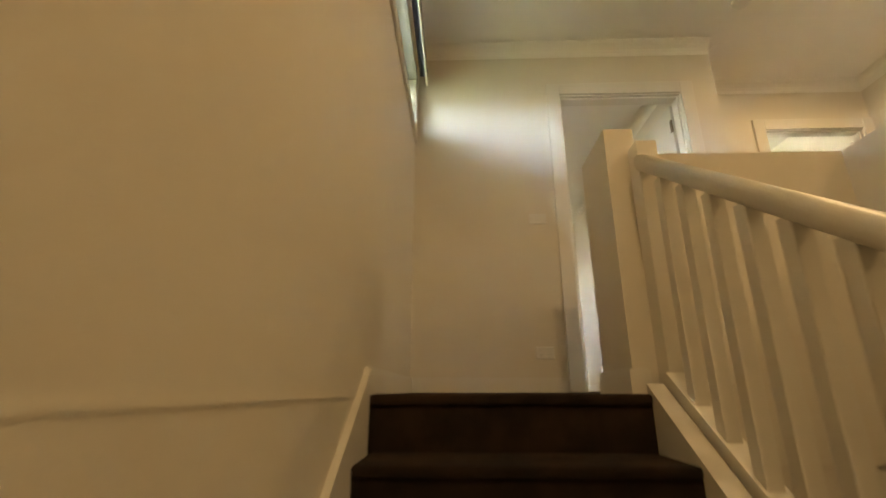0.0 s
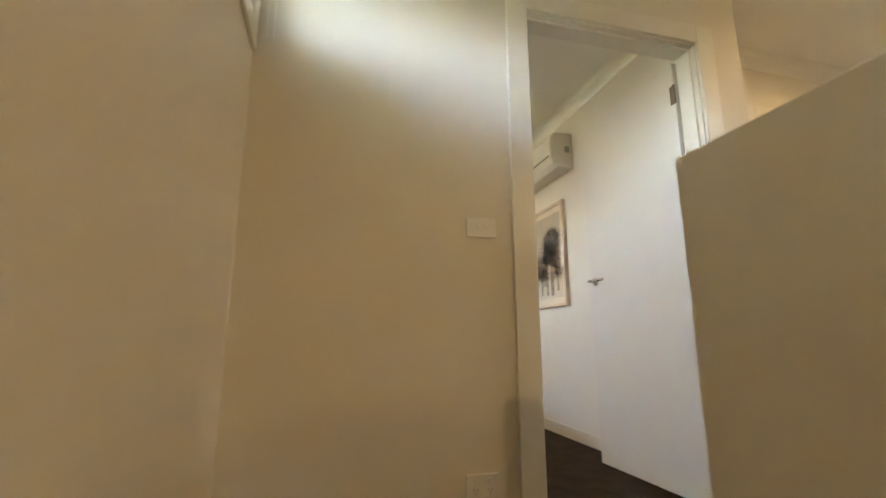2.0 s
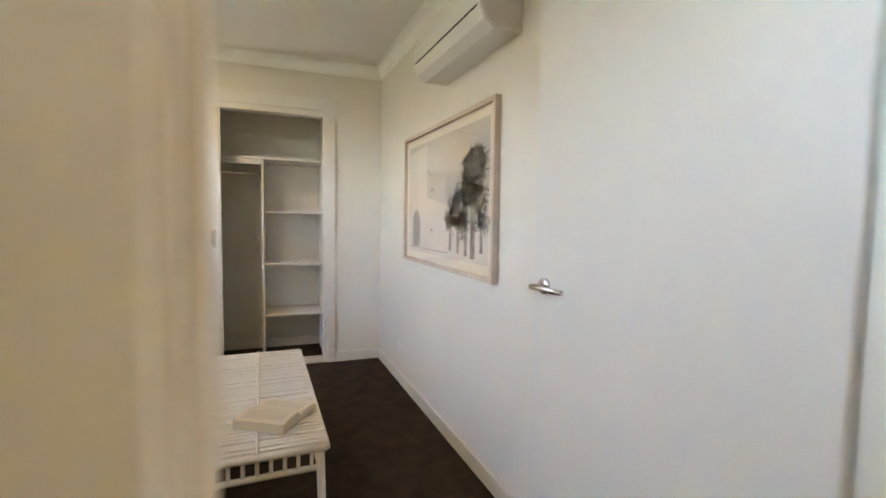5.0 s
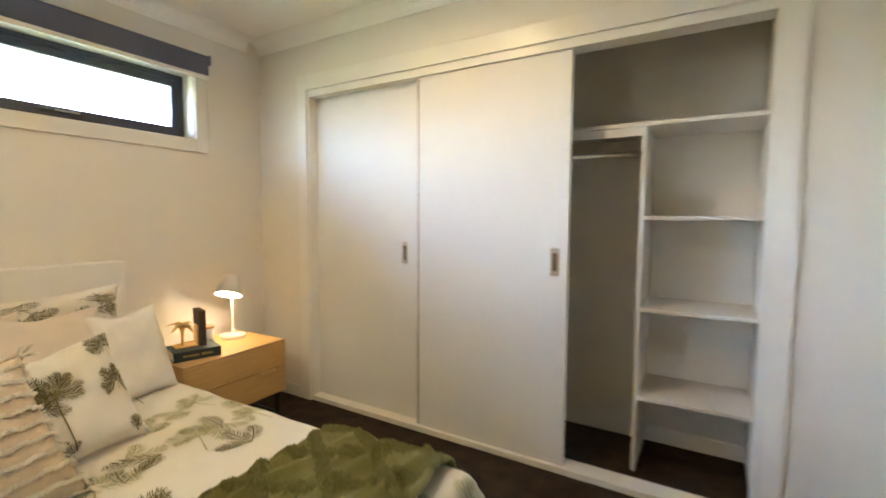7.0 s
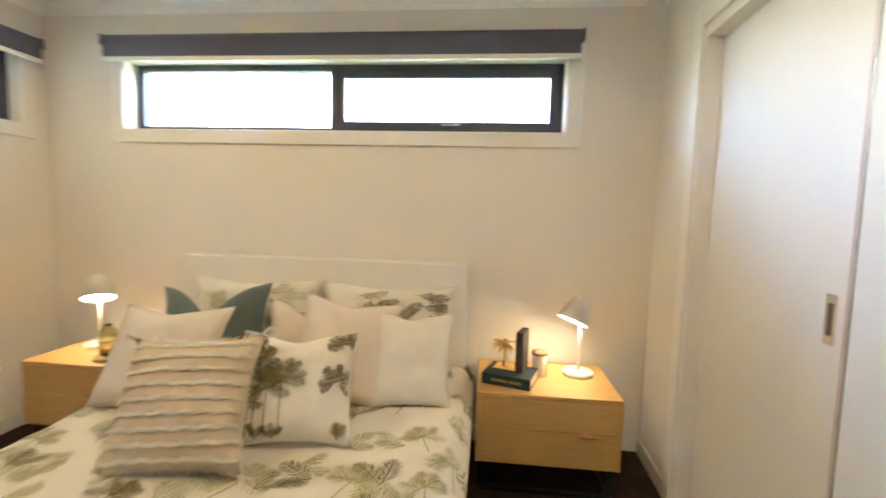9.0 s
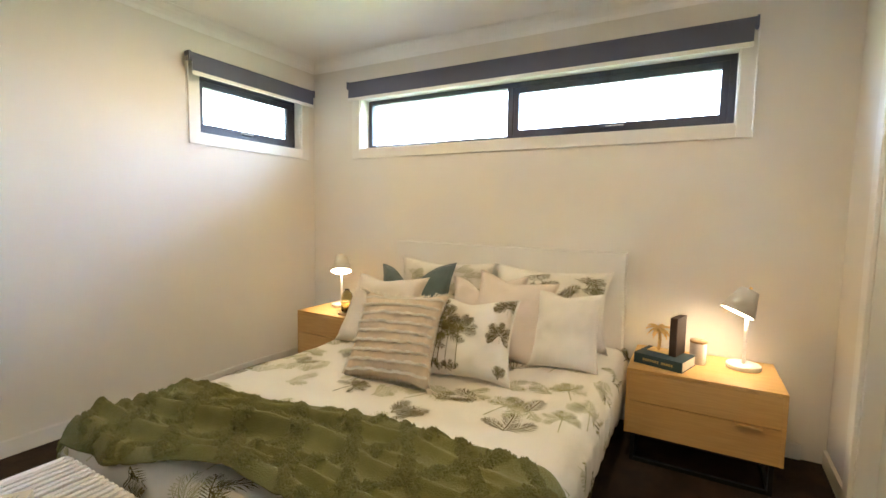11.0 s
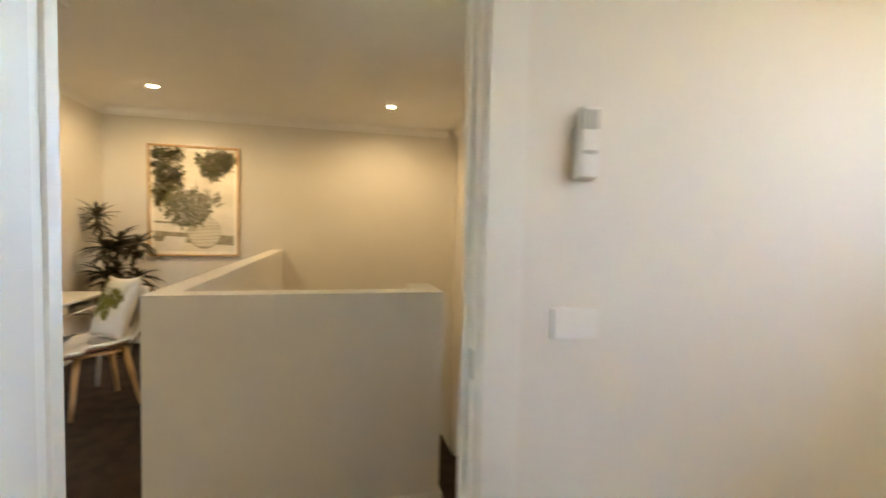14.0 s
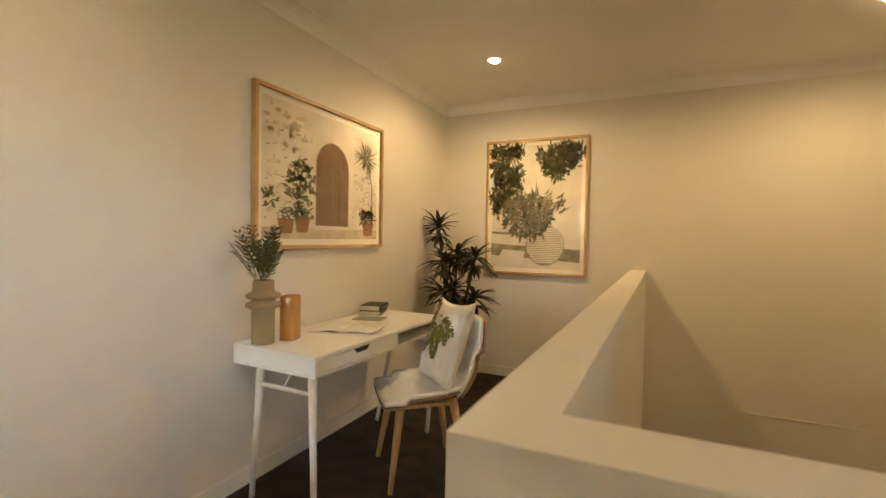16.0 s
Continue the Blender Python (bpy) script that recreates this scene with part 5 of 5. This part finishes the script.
def art_doorway(ob, at):
    r = random.Random(5)
    shape(ob, "print_wall", A_PALE, 0, at, [rect(0, 1, 0, 1)], "pale plastered wall in the print")
    shape(ob, "print_patches", A_STONE, 1, at, [blob(r.uniform(0.03, 0.30), r.uniform(0.16, 0.97), r.uniform(0.01, 0.03), r.uniform(0.008, 0.02), r, 11, 0.35) for k in range(60)] + [blob(r.uniform(0.72, 0.97), r.uniform(0.16, 0.6), r.uniform(0.01, 0.025), r.uniform(0.007, 0.015), r, 10, 0.3) for k in range(45)] + [blob(r.uniform(0.1, 0.95), r.uniform(0.5, 0.97), r.uniform(0.006, 0.018), r.uniform(0.008, 0.03), r, 10, 0.4) for k in range(26)], "bare stone patches in the print")
    shape(ob, "print_stones", A_SHADE, 2, at, [blob(r.uniform(0.02, 0.20), r.uniform(0.15, 0.95), 0.010, 0.004, r, 8) for k in range(40)] + [blob(r.uniform(0.80, 0.97), r.uniform(0.2, 0.5), 0.010, 0.004, r, 8) for k in range(22)])
    shape(ob, "print_ground", A_STONE, 2, at, [rect(0, 1, 0, 0.085)])
    shape(ob, "print_arch", A_SHADE, 3, at, [arch(0.385, 0.685, 0.1, 0.80, 0.21)])
    shape(ob, "print_door", A_DOOR, 4, at, [arch(0.392, 0.533, 0.11, 0.585, 0.0), arch(0.539, 0.678, 0.11, 0.585, 0.0), arch(0.392, 0.678, 0.59, 0.79, 0.2)], "brown arched door in the print")
    shape(ob, "print_planks", A_SHADE, 5, at, [rect(0.392 + 0.0355 * k, 0.395 + 0.0355 * k, 0.12, 0.58) for k in (1, 2, 3, 5, 6, 7)] + [rect(0.40, 0.525, v, v + 0.008) for v in (0.2, 0.4)] + [rect(0.55, 0.67, v, v + 0.008) for v in (0.2, 0.4)])
    shape(ob, "print_step", A_PALE, 4, at, [rect(0.36, 0.71, 0.078, 0.108)])
    shape(ob, "print_pots", A_POT, 5, at, [[(0.12, 0.04), (0.20, 0.04), (0.22, 0.15), (0.10, 0.15)], [(0.24, 0.05), (0.32, 0.05), (0.34, 0.17), (0.22, 0.17)], [(0.85, 0.03), (0.94, 0.03), (0.96, 0.15), (0.83, 0.15)]], "terracotta pots in the print")
    shape(ob, "print_leaves", A_LEAF, 6, at, leaves(0.27, 0.42, 0.10, 0.20, 110, 0.06, 0.013, r) + leaves(0.24, 0.2, 0.11, 0.06, 46, 0.05, 0.012, r) + leaves(0.05, 0.3, 0.04, 0.05, 18, 0.06, 0.012, r) + leaves(0.89, 0.22, 0.08, 0.06, 60, 0.06, 0.010, r) + leaves(0.87, 0.76, 0.02, 0.03, 50, 0.15, 0.005, r) + [[(0.89, 0.7), (0.94, 0.5), (0.945, 0.25), (0.935, 0.25), (0.93, 0.5), (0.88, 0.7)]], "green plants in the print")


def art_basket(ob, at):
    r = random.Random(9)
    shape(ob, "print_wall", A_PALE, 0, at, [rect(0, 1, 0, 1)], "pale wall in the print")
    shape(ob, "print_ground", A_GREY, 1, at, [[(0, 0.10), (1, 0.06), (1, 0.16), (0, 0.20)], [(0, 0.28), (0.3, 0.27), (0.3, 0.29), (0, 0.30)]])
    shape(ob, "print_steps", A_WHITE, 2, at, [[(0.02, 0.0), (0.36, 0.02), (0.4, 0.14), (0.14, 0.15)]])
    shape(ob, "print_tree", A_LEAF, 2, at, sum((leaves(u, v, 0.08, 0.06, 70, 0.06, 0.012, r) for u, v in ((0.05, 0.96), (0.17, 0.95), (0.28, 0.96), (0.06, 0.84), (0.18, 0.85), (0.29, 0.78), (0.08, 0.72), (0.2, 0.72), (0.28, 0.68), (0.05, 0.6), (0.16, 0.6), (0.22, 0.52), (0.08, 0.5), (0.6, 0.9), (0.72, 0.93), (0.85, 0.95), (0.95, 0.92), (0.65, 0.82), (0.78, 0.84), (0.9, 0.85), (0.76, 0.77))), []), "dark tree foliage in the print")
    shape(ob, "print_basket", A_GREY, 3, at, [blob(0.62, 0.19, 0.215, 0.165, r, 40, 0.0)], "woven basket in the print")
    shape(ob, "print_weave", A_PALE, 4, at, [[(0.62 - w, v), (0.62 + w, v), (0.62 + w, v + 0.009), (0.62 - w, v + 0.009)] for v, w in ((0.05 + 0.0145 * k, 0.205 * math.sqrt(max(0.02, 1 - ((0.05 + 0.0145 * k - 0.19) / 0.16) ** 2))) for k in range(20))])
    shape(ob, "print_plant_shade", A_LEAF, 5, at, leaves(0.42, 0.43, 0.27, 0.18, 520, 0.07, 0.011, r), "large leafy plant in the print")
    shape(ob, "print_plant", A_GREY, 6, at, leaves(0.42, 0.44, 0.26, 0.16, 240, 0.05, 0.009, r) + leaves(0.70, 0.5, 0.12, 0.09, 40, 0.07, 0.010, r, 0.6) + [[(0.5, 0.6), (0.515, 0.72), (0.53, 0.6)], [(0.6, 0.6), (0.68, 0.66), (0.64, 0.6)], [(0.76, 0.46), (0.9, 0.5), (0.78, 0.44)]])


def art_palms(ob, at):
    r = random.Random(12)
    shape(ob, "print_sky", A_SKY, 0, at, [rect(0, 1, 0, 1)], "grey sky in the print")
    shape(ob, "print_building", A_WHITE, 1, at, [[(0, 0), (0.62, 0), (0.62, 0.42), (0.3, 0.5), (0.3, 0.98), (0, 0.93)], rect(0.62, 1, 0.0, 0.28)], "white building in the print")
    shape(ob, "print_arch", A_BW, 2, at, [arch(0.07, 0.20, 0.05, 0.39, 0.14), rect(0.36, 0.39, 0.2, 0.225), rect(0.36, 0.39, 0.55, 0.58), rect(0.0, 0.6, 0.035, 0.042)])
    shape(ob, "print_trunks", A_BW, 3, at, [rect(0.84, 0.885, 0.03, 0.6), rect(0.78, 0.81, 0.04, 0.5), rect(0.70, 0.73, 0.05, 0.40), rect(0.61, 0.64, 0.06, 0.3), rect(0.93, 0.955, 0.08, 0.3)], "palm trunks in the print")
    fr = []
    for cu, cv, ru, n in ((0.87, 0.70, 0.10, 240), (0.80, 0.55, 0.10, 200), (0.90, 0.48, 0.08, 120), (0.71, 0.42, 0.09, 190), (0.63, 0.30, 0.06, 110), (0.95, 0.30, 0.05, 60), (0.76, 0.26, 0.06, 70)):
        fr += leaves(cu, cv, ru, ru * 1.25, n, 0.075, 0.009, r, None, 0.7)
    shape(ob, "print_fronds", A_BW, 4, at, fr, "dark palm crowns in the print")


picture("framed_picture", pose(XE, 2.205, 0.985, 0, 0, -90), 1.345, 0.855, PALEF, "large black and white palm print in a pale wood frame", art_palms, 0.024, 0.05)
picture("framed_picture", pose(XH, -2.67, 1.212, 0, 0, -90), 1.19, 0.875, OAKF, "stone doorway and pot plants print in an oak frame", art_doorway)
picture("framed_picture", pose(2.25, YB, 0.967, 0, 0, 180), 0.925, 1.23, OAKF, "basket plant print in an oak frame", art_basket)

# ---- desk ----
desk = thing("desk", "white writing desk with one drawer and splayed metal legs", "desk", Matrix.Translation((2.6, -1.95, 0)) @ pose(0, 0, 0, 0, 0, -1.8) @ Matrix.Translation((-2.6, 1.95, 0)))
EX0, EX1, EY0, EY1, EZ0, EZ1 = 2.60, XH - 0.018, -3.19, -1.945, 0.655, 0.755
bx("desktop", DESKW, desk, (EX0, EX1, EY0, EY1, EZ1 - 0.018, EZ1), 0.002)
bx("bottom_panel", DESKW, desk, (EX0, EX1, EY0, EY1, EZ0, EZ0 + 0.015), 0.002)
bx("end_panel", DESKW, desk, (EX0, EX1, EY1 - 0.016, EY1, EZ0 + 0.015, EZ1 - 0.018), 0.001)
bx("end_panel", DESKW, desk, (EX0, EX1, EY0, EY0 + 0.016, EZ0 + 0.015, EZ1 - 0.018), 0.001)
bx("back_panel", DESKW, desk, (EX1 - 0.014, EX1, EY0 + 0.016, EY1 - 0.016, EZ0 + 0.015, EZ1 - 0.018), 0)
bx("divider", DESKW, desk, (EX0 + 0.004, EX1 - 0.014, -2.62, -2.604, EZ0 + 0.015, EZ1 - 0.018), 0)
dr = bx("drawer_front", DESKW, desk, (EX0 + 0.001, EX0 + 0.017, -2.601, EY1 - 0.019, EZ0 + 0.018, EZ1 - 0.021), 0.001)
# The front stays uncut; a black patch paints the dark of the finger hole.
bm = B()
poly(bm, [(EX0, -2.345, EZ1 - 0.0215), (EX0, -2.215, EZ1 - 0.0215), (EX0, -2.24, EZ1 - 0.045), (EX0, -2.32, EZ1 - 0.045)])
part("notch_shade", bm, BLACK, dr, "flat black patch painted as the shaded finger cut-out")
for y, sy in ((EY1 - 0.03, 1), (EY0 + 0.03, -1)):
    fx, bxx = EX0 + 0.045, EX1 - 0.06
    yt = y
    yb = (-1.975 if sy > 0 else -3.03)
    for x, xf in ((fx, 2.628), (bxx - 0.10, 3.03)):
        lg = part("leg", cyl(B(), (x, yt, EZ0), (xf, yb, 0.012), 0.019, 0.013, 16), DESKW, desk, "", True)
        part("foot_cap", cyl(B(), (xf, yb, 0.0), (xf, yb, 0.012), 0.014, 0.013, 14), GREY, lg, "grey levelling foot")
    tube_b = B()
    tube(tube_b, [(fx * 0.87 + 2.628 * 0.13, yt, EZ0 - 0.085), ((bxx - 0.10) * 0.87 + 3.03 * 0.13, yt, EZ0 - 0.085)], 0.010, 10)
    part("cross_bar", tube_b, DESKW, desk, "", True)
    part("brace", cyl(B(), (EX0 + 0.24, yt - sy * 0.09, EZ0), (EX0 + 0.22, yt, EZ0 - 0.085), 0.005), DESKW, desk)

DZT = EZ1
vase = thing("vase", "matte sage ceramic vase with stacked rings holding green sprigs", "vase", pose(3.0, -2.025, DZT))
part("body", lathe(B(), [(0.87 * r, 0.85 * z) for r, z in [(0, 0), (0.060, 0), (0.062, 0.004), (0.062, 0.195), (0.064, 0.20), (0.092, 0.215), (0.096, 0.225), (0.092, 0.235), (0.064, 0.247), (0.064, 0.255), (0.092, 0.268), (0.097, 0.278), (0.092, 0.288), (0.062, 0.302), (0.058, 0.315), (0.057, 0.365), (0.053, 0.367), (0.050, 0.36), (0.050, 0.2), (0, 0.19)]], 44), CLAY, vase, "", True)
rs = random.Random(21)
stems, fol = B(), B()
for k in range(26):
    a, el = rs.uniform(0, 6.28), rs.uniform(1.1, 1.54)
    p = Vector((rs.uniform(-0.02, 0.02), rs.uniform(-0.02, 0.02), 0.255))
    d = Vector((math.cos(a) * math.cos(el), math.sin(a) * math.cos(el), math.sin(el)))
    ln = rs.uniform(0.19, 0.34)
    for q in range(12):
        n = p + d * ln / 12
        d = (d + Vector((math.cos(a), math.sin(a), -0.15)) * 0.03).normalized()
        cyl(stems, p, n, 0.0018, 0.0015, 5, False)
        p = n
        if q > 3:
            for sd in (-1, 1):
                sv = d.cross(Vector((0, 0, 1))).normalized() * sd
                lv = (d * 0.8 + sv + Vector((0, 0, rs.uniform(-0.3, 0.3)))).normalized() * rs.uniform(0.032, 0.052)
                wv = lv.cross(sv.cross(lv)).normalized() * 0.0065
                poly(fol, [p, p + lv * 0.5 + wv, p + lv, p + lv * 0.5 - wv])
part("stems", stems, LEAF_G, vase)
tagged(part("sprigs", fol, LEAF_G, vase, "fine green sprigs"), kind="stuff")

am = thing("glass_vase", "ribbed amber glass block vase beside the ceramic vase", "vase", pose(2.955, -2.16, DZT, 0, 0, 20))
bm = B()
pts = []
for k in range(48):
    a = 2 * math.pi * k / 48
    rr = 0.054 * (1 + 0.02 * math.cos(12 * a))
    pts.append((0.75 * rr * math.copysign(abs(math.cos(a)) ** 0.5, math.cos(a)), 1.0 * rr * math.copysign(abs(math.sin(a)) ** 0.5, math.sin(a))))
levels = [(1.0, 0.0), (1.0, 0.217), (0.94, 0.225), (0.82, 0.225), (0.82, 0.03)]
rings = [[bm.verts.new((x * s, y * s, z)) for x, y in pts] for s, z in levels]
for a, b in zip(rings, rings[1:]):
    for k in range(48):
        bm.faces.new((a[k], a[(k + 1) % 48], b[(k + 1) % 48], b[k]))
bm.faces.new(rings[0][::-1])
bm.faces.new(rings[-1])
part("body", bm, AMBER, am, "", True)

closed_book("book", 0.215, 0.15, 0.028, mat("moss_cover", (0.09, 0.1, 0.04), 0.6), pose(3.04, -3.04, DZT, 0, 0, -68), "moss green hardback at the bottom of a pair on the desk")
closed_book("book", 0.20, 0.14, 0.036, mat("black_cover", (0.02, 0.018, 0.016), 0.5), pose(3.03, -3.04, DZT + 0.0285, 0, 0, -74), "black hardback on top of another book", "bars")
mg = thing("magazine", "open magazine lying on the desk with one page lifted", "magazine", pose(2.85, -2.52, DZT, 0, 0, 20))
for s in (-1, 1):
    bm = B()
    rows = []
    for q in range(9):
        u = q / 8
        z = 0.004 + 0.012 * math.sin(math.pi * min(1, u * 1.4)) * (1.0 if s > 0 else 0.5) + (0.016 * max(0, u - 0.75) * 4 if s < 0 else 0)
        rows.append([bm.verts.new((s * 0.20 * u, y, z)) for y in (-0.135, 0.135)])
    for a, b in zip(rows, rows[1:]):
        bm.faces.new((a[0], b[0], b[1], a[1]))
    pg = part("page", bm, DESKW, mg, "", True)
    mo = pg.modifiers.new("thickness", "SOLIDIFY")
    mo.thickness, mo.offset = 0.003, -1
fl = thing("folder", "flat grey-green leaflet on the desk", "leaflet", pose(2.93, -2.83, DZT, 0, 0, 14))
bx("sheet", mat("leaflet_green", (0.27, 0.28, 0.21), 0.5), fl, (-0.10, 0.09, -0.07, 0.07, 0.0, 0.005), 0.001)
bx("spine", GREY, fl, (-0.105, -0.098, -0.07, 0.07, 0.0, 0.007), 0.001)

# ---- chair ----
CH = pose(2.415, -2.597, 0, 0, 0, -48)
chair = thing("chair", "white padded shell chair with a plywood rim and oak legs", "chair", CH)


def shell(u, v, off=0.0):
    """Seat to backrest: u across, v from the front edge (0) to the top of the back (1)."""
    if v < 0.5:
        q = v / 0.5
        y, z, w = 0.24 - 0.42 * q, 0.455 - 0.025 * math.sin(math.pi * q) - (0.03 * (1 - q) ** 4), 0.215 + 0.015 * math.sin(math.pi * q)
        nrm = Vector((0, 0, 1))
    else:
        q = (v - 0.5) / 0.5
        y, z = -0.18 - 0.07 * math.sin(min(1, q * 2.2) * math.pi / 2) - 0.07 * q, 0.455 + 0.40 * q ** 1.15
        w = 0.225 * (1 - 0.55 * max(0, q - 0.3) ** 1.5)
        nrm = Vector((0, 1, 0.25)).normalized()
    lift = 0.06 * abs(u) ** 2.4 * (1 if 0.15 < v < 0.8 else 0.4)
    p = Vector((u * w, y + (lift if v > 0.5 else 0), z + (lift if v <= 0.5 else 0)))
    return p + nrm * off


for nm, o0, th, m_, s, lab in (("upholstery", 0.006, 0.022, DESKW, 0.975, "white upholstered shell"), ("plywood_shell", -0.018, 0.012, PLY, 1.0, "walnut plywood back shell")):
    bm = B()
    g = [[bm.verts.new(shell((2 * i / 20 - 1) * s, 0.005 + 0.99 * j / 34, o0)) for j in range(35)] for i in range(21)]
    for i in range(20):
        for j in range(34):
            bm.faces.new((g[i][j], g[i + 1][j], g[i + 1][j + 1], g[i][j + 1]))
    ob = part(nm, bm, m_, chair, lab, True)
    mo = ob.modifiers.new("thickness", "SOLIDIFY")
    mo.thickness, mo.offset = th, 0
for sx in (-1, 1):
    for y0, y1 in ((0.14, 0.205), (-0.14, -0.215)):
        bm = B()
        p0, p1 = Vector((sx * 0.13, y0, 0.43)), Vector((sx * 0.205, y1, 0.0))
        cyl(bm, p0, p1, 0.024, 0.013, 12)
        part("leg", bm, LEGW, chair, "tapered oak leg", True)
bx("seat_brace", LEGW, chair, (-0.14, 0.14, -0.16, 0.16, 0.395, 0.418), 0.004)


def monstera(ob, at):
    bm = B()
    pl = lambda s, t: at(min(max(s, 0.02), 0.98), min(max(t, 0.02), 0.98), 0.003)
    for k in range(9):
        frond(bm, 0.42, 0.80, -1.75 + 0.33 * (k - 4), 0.52, pl, 8, 0.06)
    part("leaf_print", bm, mat("moss_print", (0.22, 0.215, 0.055), 0.9, vary=0.3, vscale=20), ob, "large green leaf print")


pillow("cushion", 0.45, 0.48, 0.12, LINEN, CH @ pose(0.0, -0.06, 0.475, 0, 0, 90) @ pose(0, 0, 0, 4, -20, 4), "white cushion with a green leaf print propped on the chair", monstera)

# ---- dracaena ----
pl = thing("potted_plant", "tall dark-leaved dracaena in a pot in the corner", "potted plant", pose(2.86, -4.02, 0))
part("pot", lathe(B(), [(0, 0), (0.12, 0), (0.15, 0.28), (0.155, 0.29), (0.14, 0.29), (0.13, 0.25), (0, 0.25)], 32), CLAY, pl, "", True)
rp = random.Random(31)
for dx, dy, top, cnt, ln in ((-0.02, -0.02, 1.15, 20, 0.32), (0.03, 0.10, 1.08, 24, 0.33), (-0.24, 0.10, 1.12, 26, 0.33), (-0.05, 0.16, 0.84, 26, 0.33), (-0.22, 0.05, 0.78, 24, 0.32), (0.08, 0.02, 0.80, 22, 0.3), (0.17, -0.04, 1.38, 20, 0.30)):
    bm = B()
    tube(bm, [(dx * 0.1, dy * 0.1, 0.24), (dx * 0.5, dy * 0.5, 0.24 + (top - 0.24) * 0.5), (dx, dy, top)], 0.012, 9)
    part("cane", bm, CANE, pl, "", True)
    bm = B()
    leaf_tuft(bm, (dx, dy, top), cnt + 8, ln * 0.8, 0.036, (-0.3, 1.3), 0.95, rp)
    leaf_tuft(bm, (dx * 0.97, dy * 0.97, top - 0.07), cnt // 2, ln * 0.75, 0.036, (-0.5, 0.5), 0.8, rp)
    part("leaf_rosette", bm, LEAF_D, pl, "dark narrow leaves")

# ---- far bedroom through the hall ----
fb = thing("rattan_bench", "honey rattan bench with a navy cushion in the far bedroom", "bench", pose(4.96, 0.25, 0))
bx("seat", RATTAN, fb, (-0.15, 0.95, -0.2, 0.2, 0.44, 0.47), 0.008)
for x in (-0.12, 0.92):
    for y in (-0.17, 0.17):
        part("leg", cyl(B(), (x, y, 0), (x, y, 0.44), 0.018), RATTAN, fb, "", True)
    bm = B()
    tube(bm, [(x, -0.17, 0.12), (x, 0.17, 0.12)], 0.010)
    part("stretcher", bm, RATTAN, fb, "", True)
for y in (-0.17, 0.17):
    bm = B()
    tube(bm, [(-0.12 + 0.16 * (1 - math.cos(a)), y, 0.27 + 0.17 * math.sin(a)) for a in (math.pi / 2 * k / 6 for k in range(7))], 0.010)
    part("arched_brace", bm, RATTAN, fb, "", True)
pillow("cushion", 0.45, 0.45, 0.14, NAVYC, pose(5.16, 0.33, 0.475, 0, -12, -90), "navy cushion on the rattan bench")

# ---- outside ----
structure("ground", box(B(), -400, 400, -400, 400, -3.3, -3.2), GRASS, "grassy suburban ground")


def tree(x, y, h, r, seed):
    q = random.Random(seed)
    ob = thing("tree", "leafy garden tree seen beyond the windows", "tree", pose(x, y, -3.2), "garden trees")
    bm = B()
    cyl(bm, (0, 0, 0), (0.1, 0, h * 0.55), 0.22, 0.12, 10)
    for k in range(7):
        a = 0.9 * k
        cyl(bm, (0.05, 0, h * (0.4 + 0.02 * k)), (math.cos(a) * r * 0.7, math.sin(a) * r * 0.7, h * (0.62 + 0.03 * k)), 0.07, 0.02, 7)
    part("trunk", bm, BARK, ob)
    bm = B()
    clumps = [Vector((q.gauss(0, r * 0.45), q.gauss(0, r * 0.45), h * 0.72 + q.gauss(0, r * 0.30))) for k in range(34)]
    for c in clumps:
        for k in range(70):
            p = c + Vector((q.gauss(0, 0.28), q.gauss(0, 0.28), q.gauss(0, 0.22)))
            a, b = Vector((q.uniform(-1, 1), q.uniform(-1, 1), q.uniform(-1, 1))) * 0.14, Vector((q.uniform(-1, 1), q.uniform(-1, 1), q.uniform(-1, 1))) * 0.07
            poly(bm, [p - a, p + b, p + a, p - b])
    tagged(part("crown", bm, TREE, ob), kind="stuff")
    return ob


tree(-16.5, 0.6, 8.2, 1.9, 1)
tree(-20.0, 7.4, 8.0, 1.8, 2)
tree(-10.0, -12.0, 6.6, 1.9, 3)
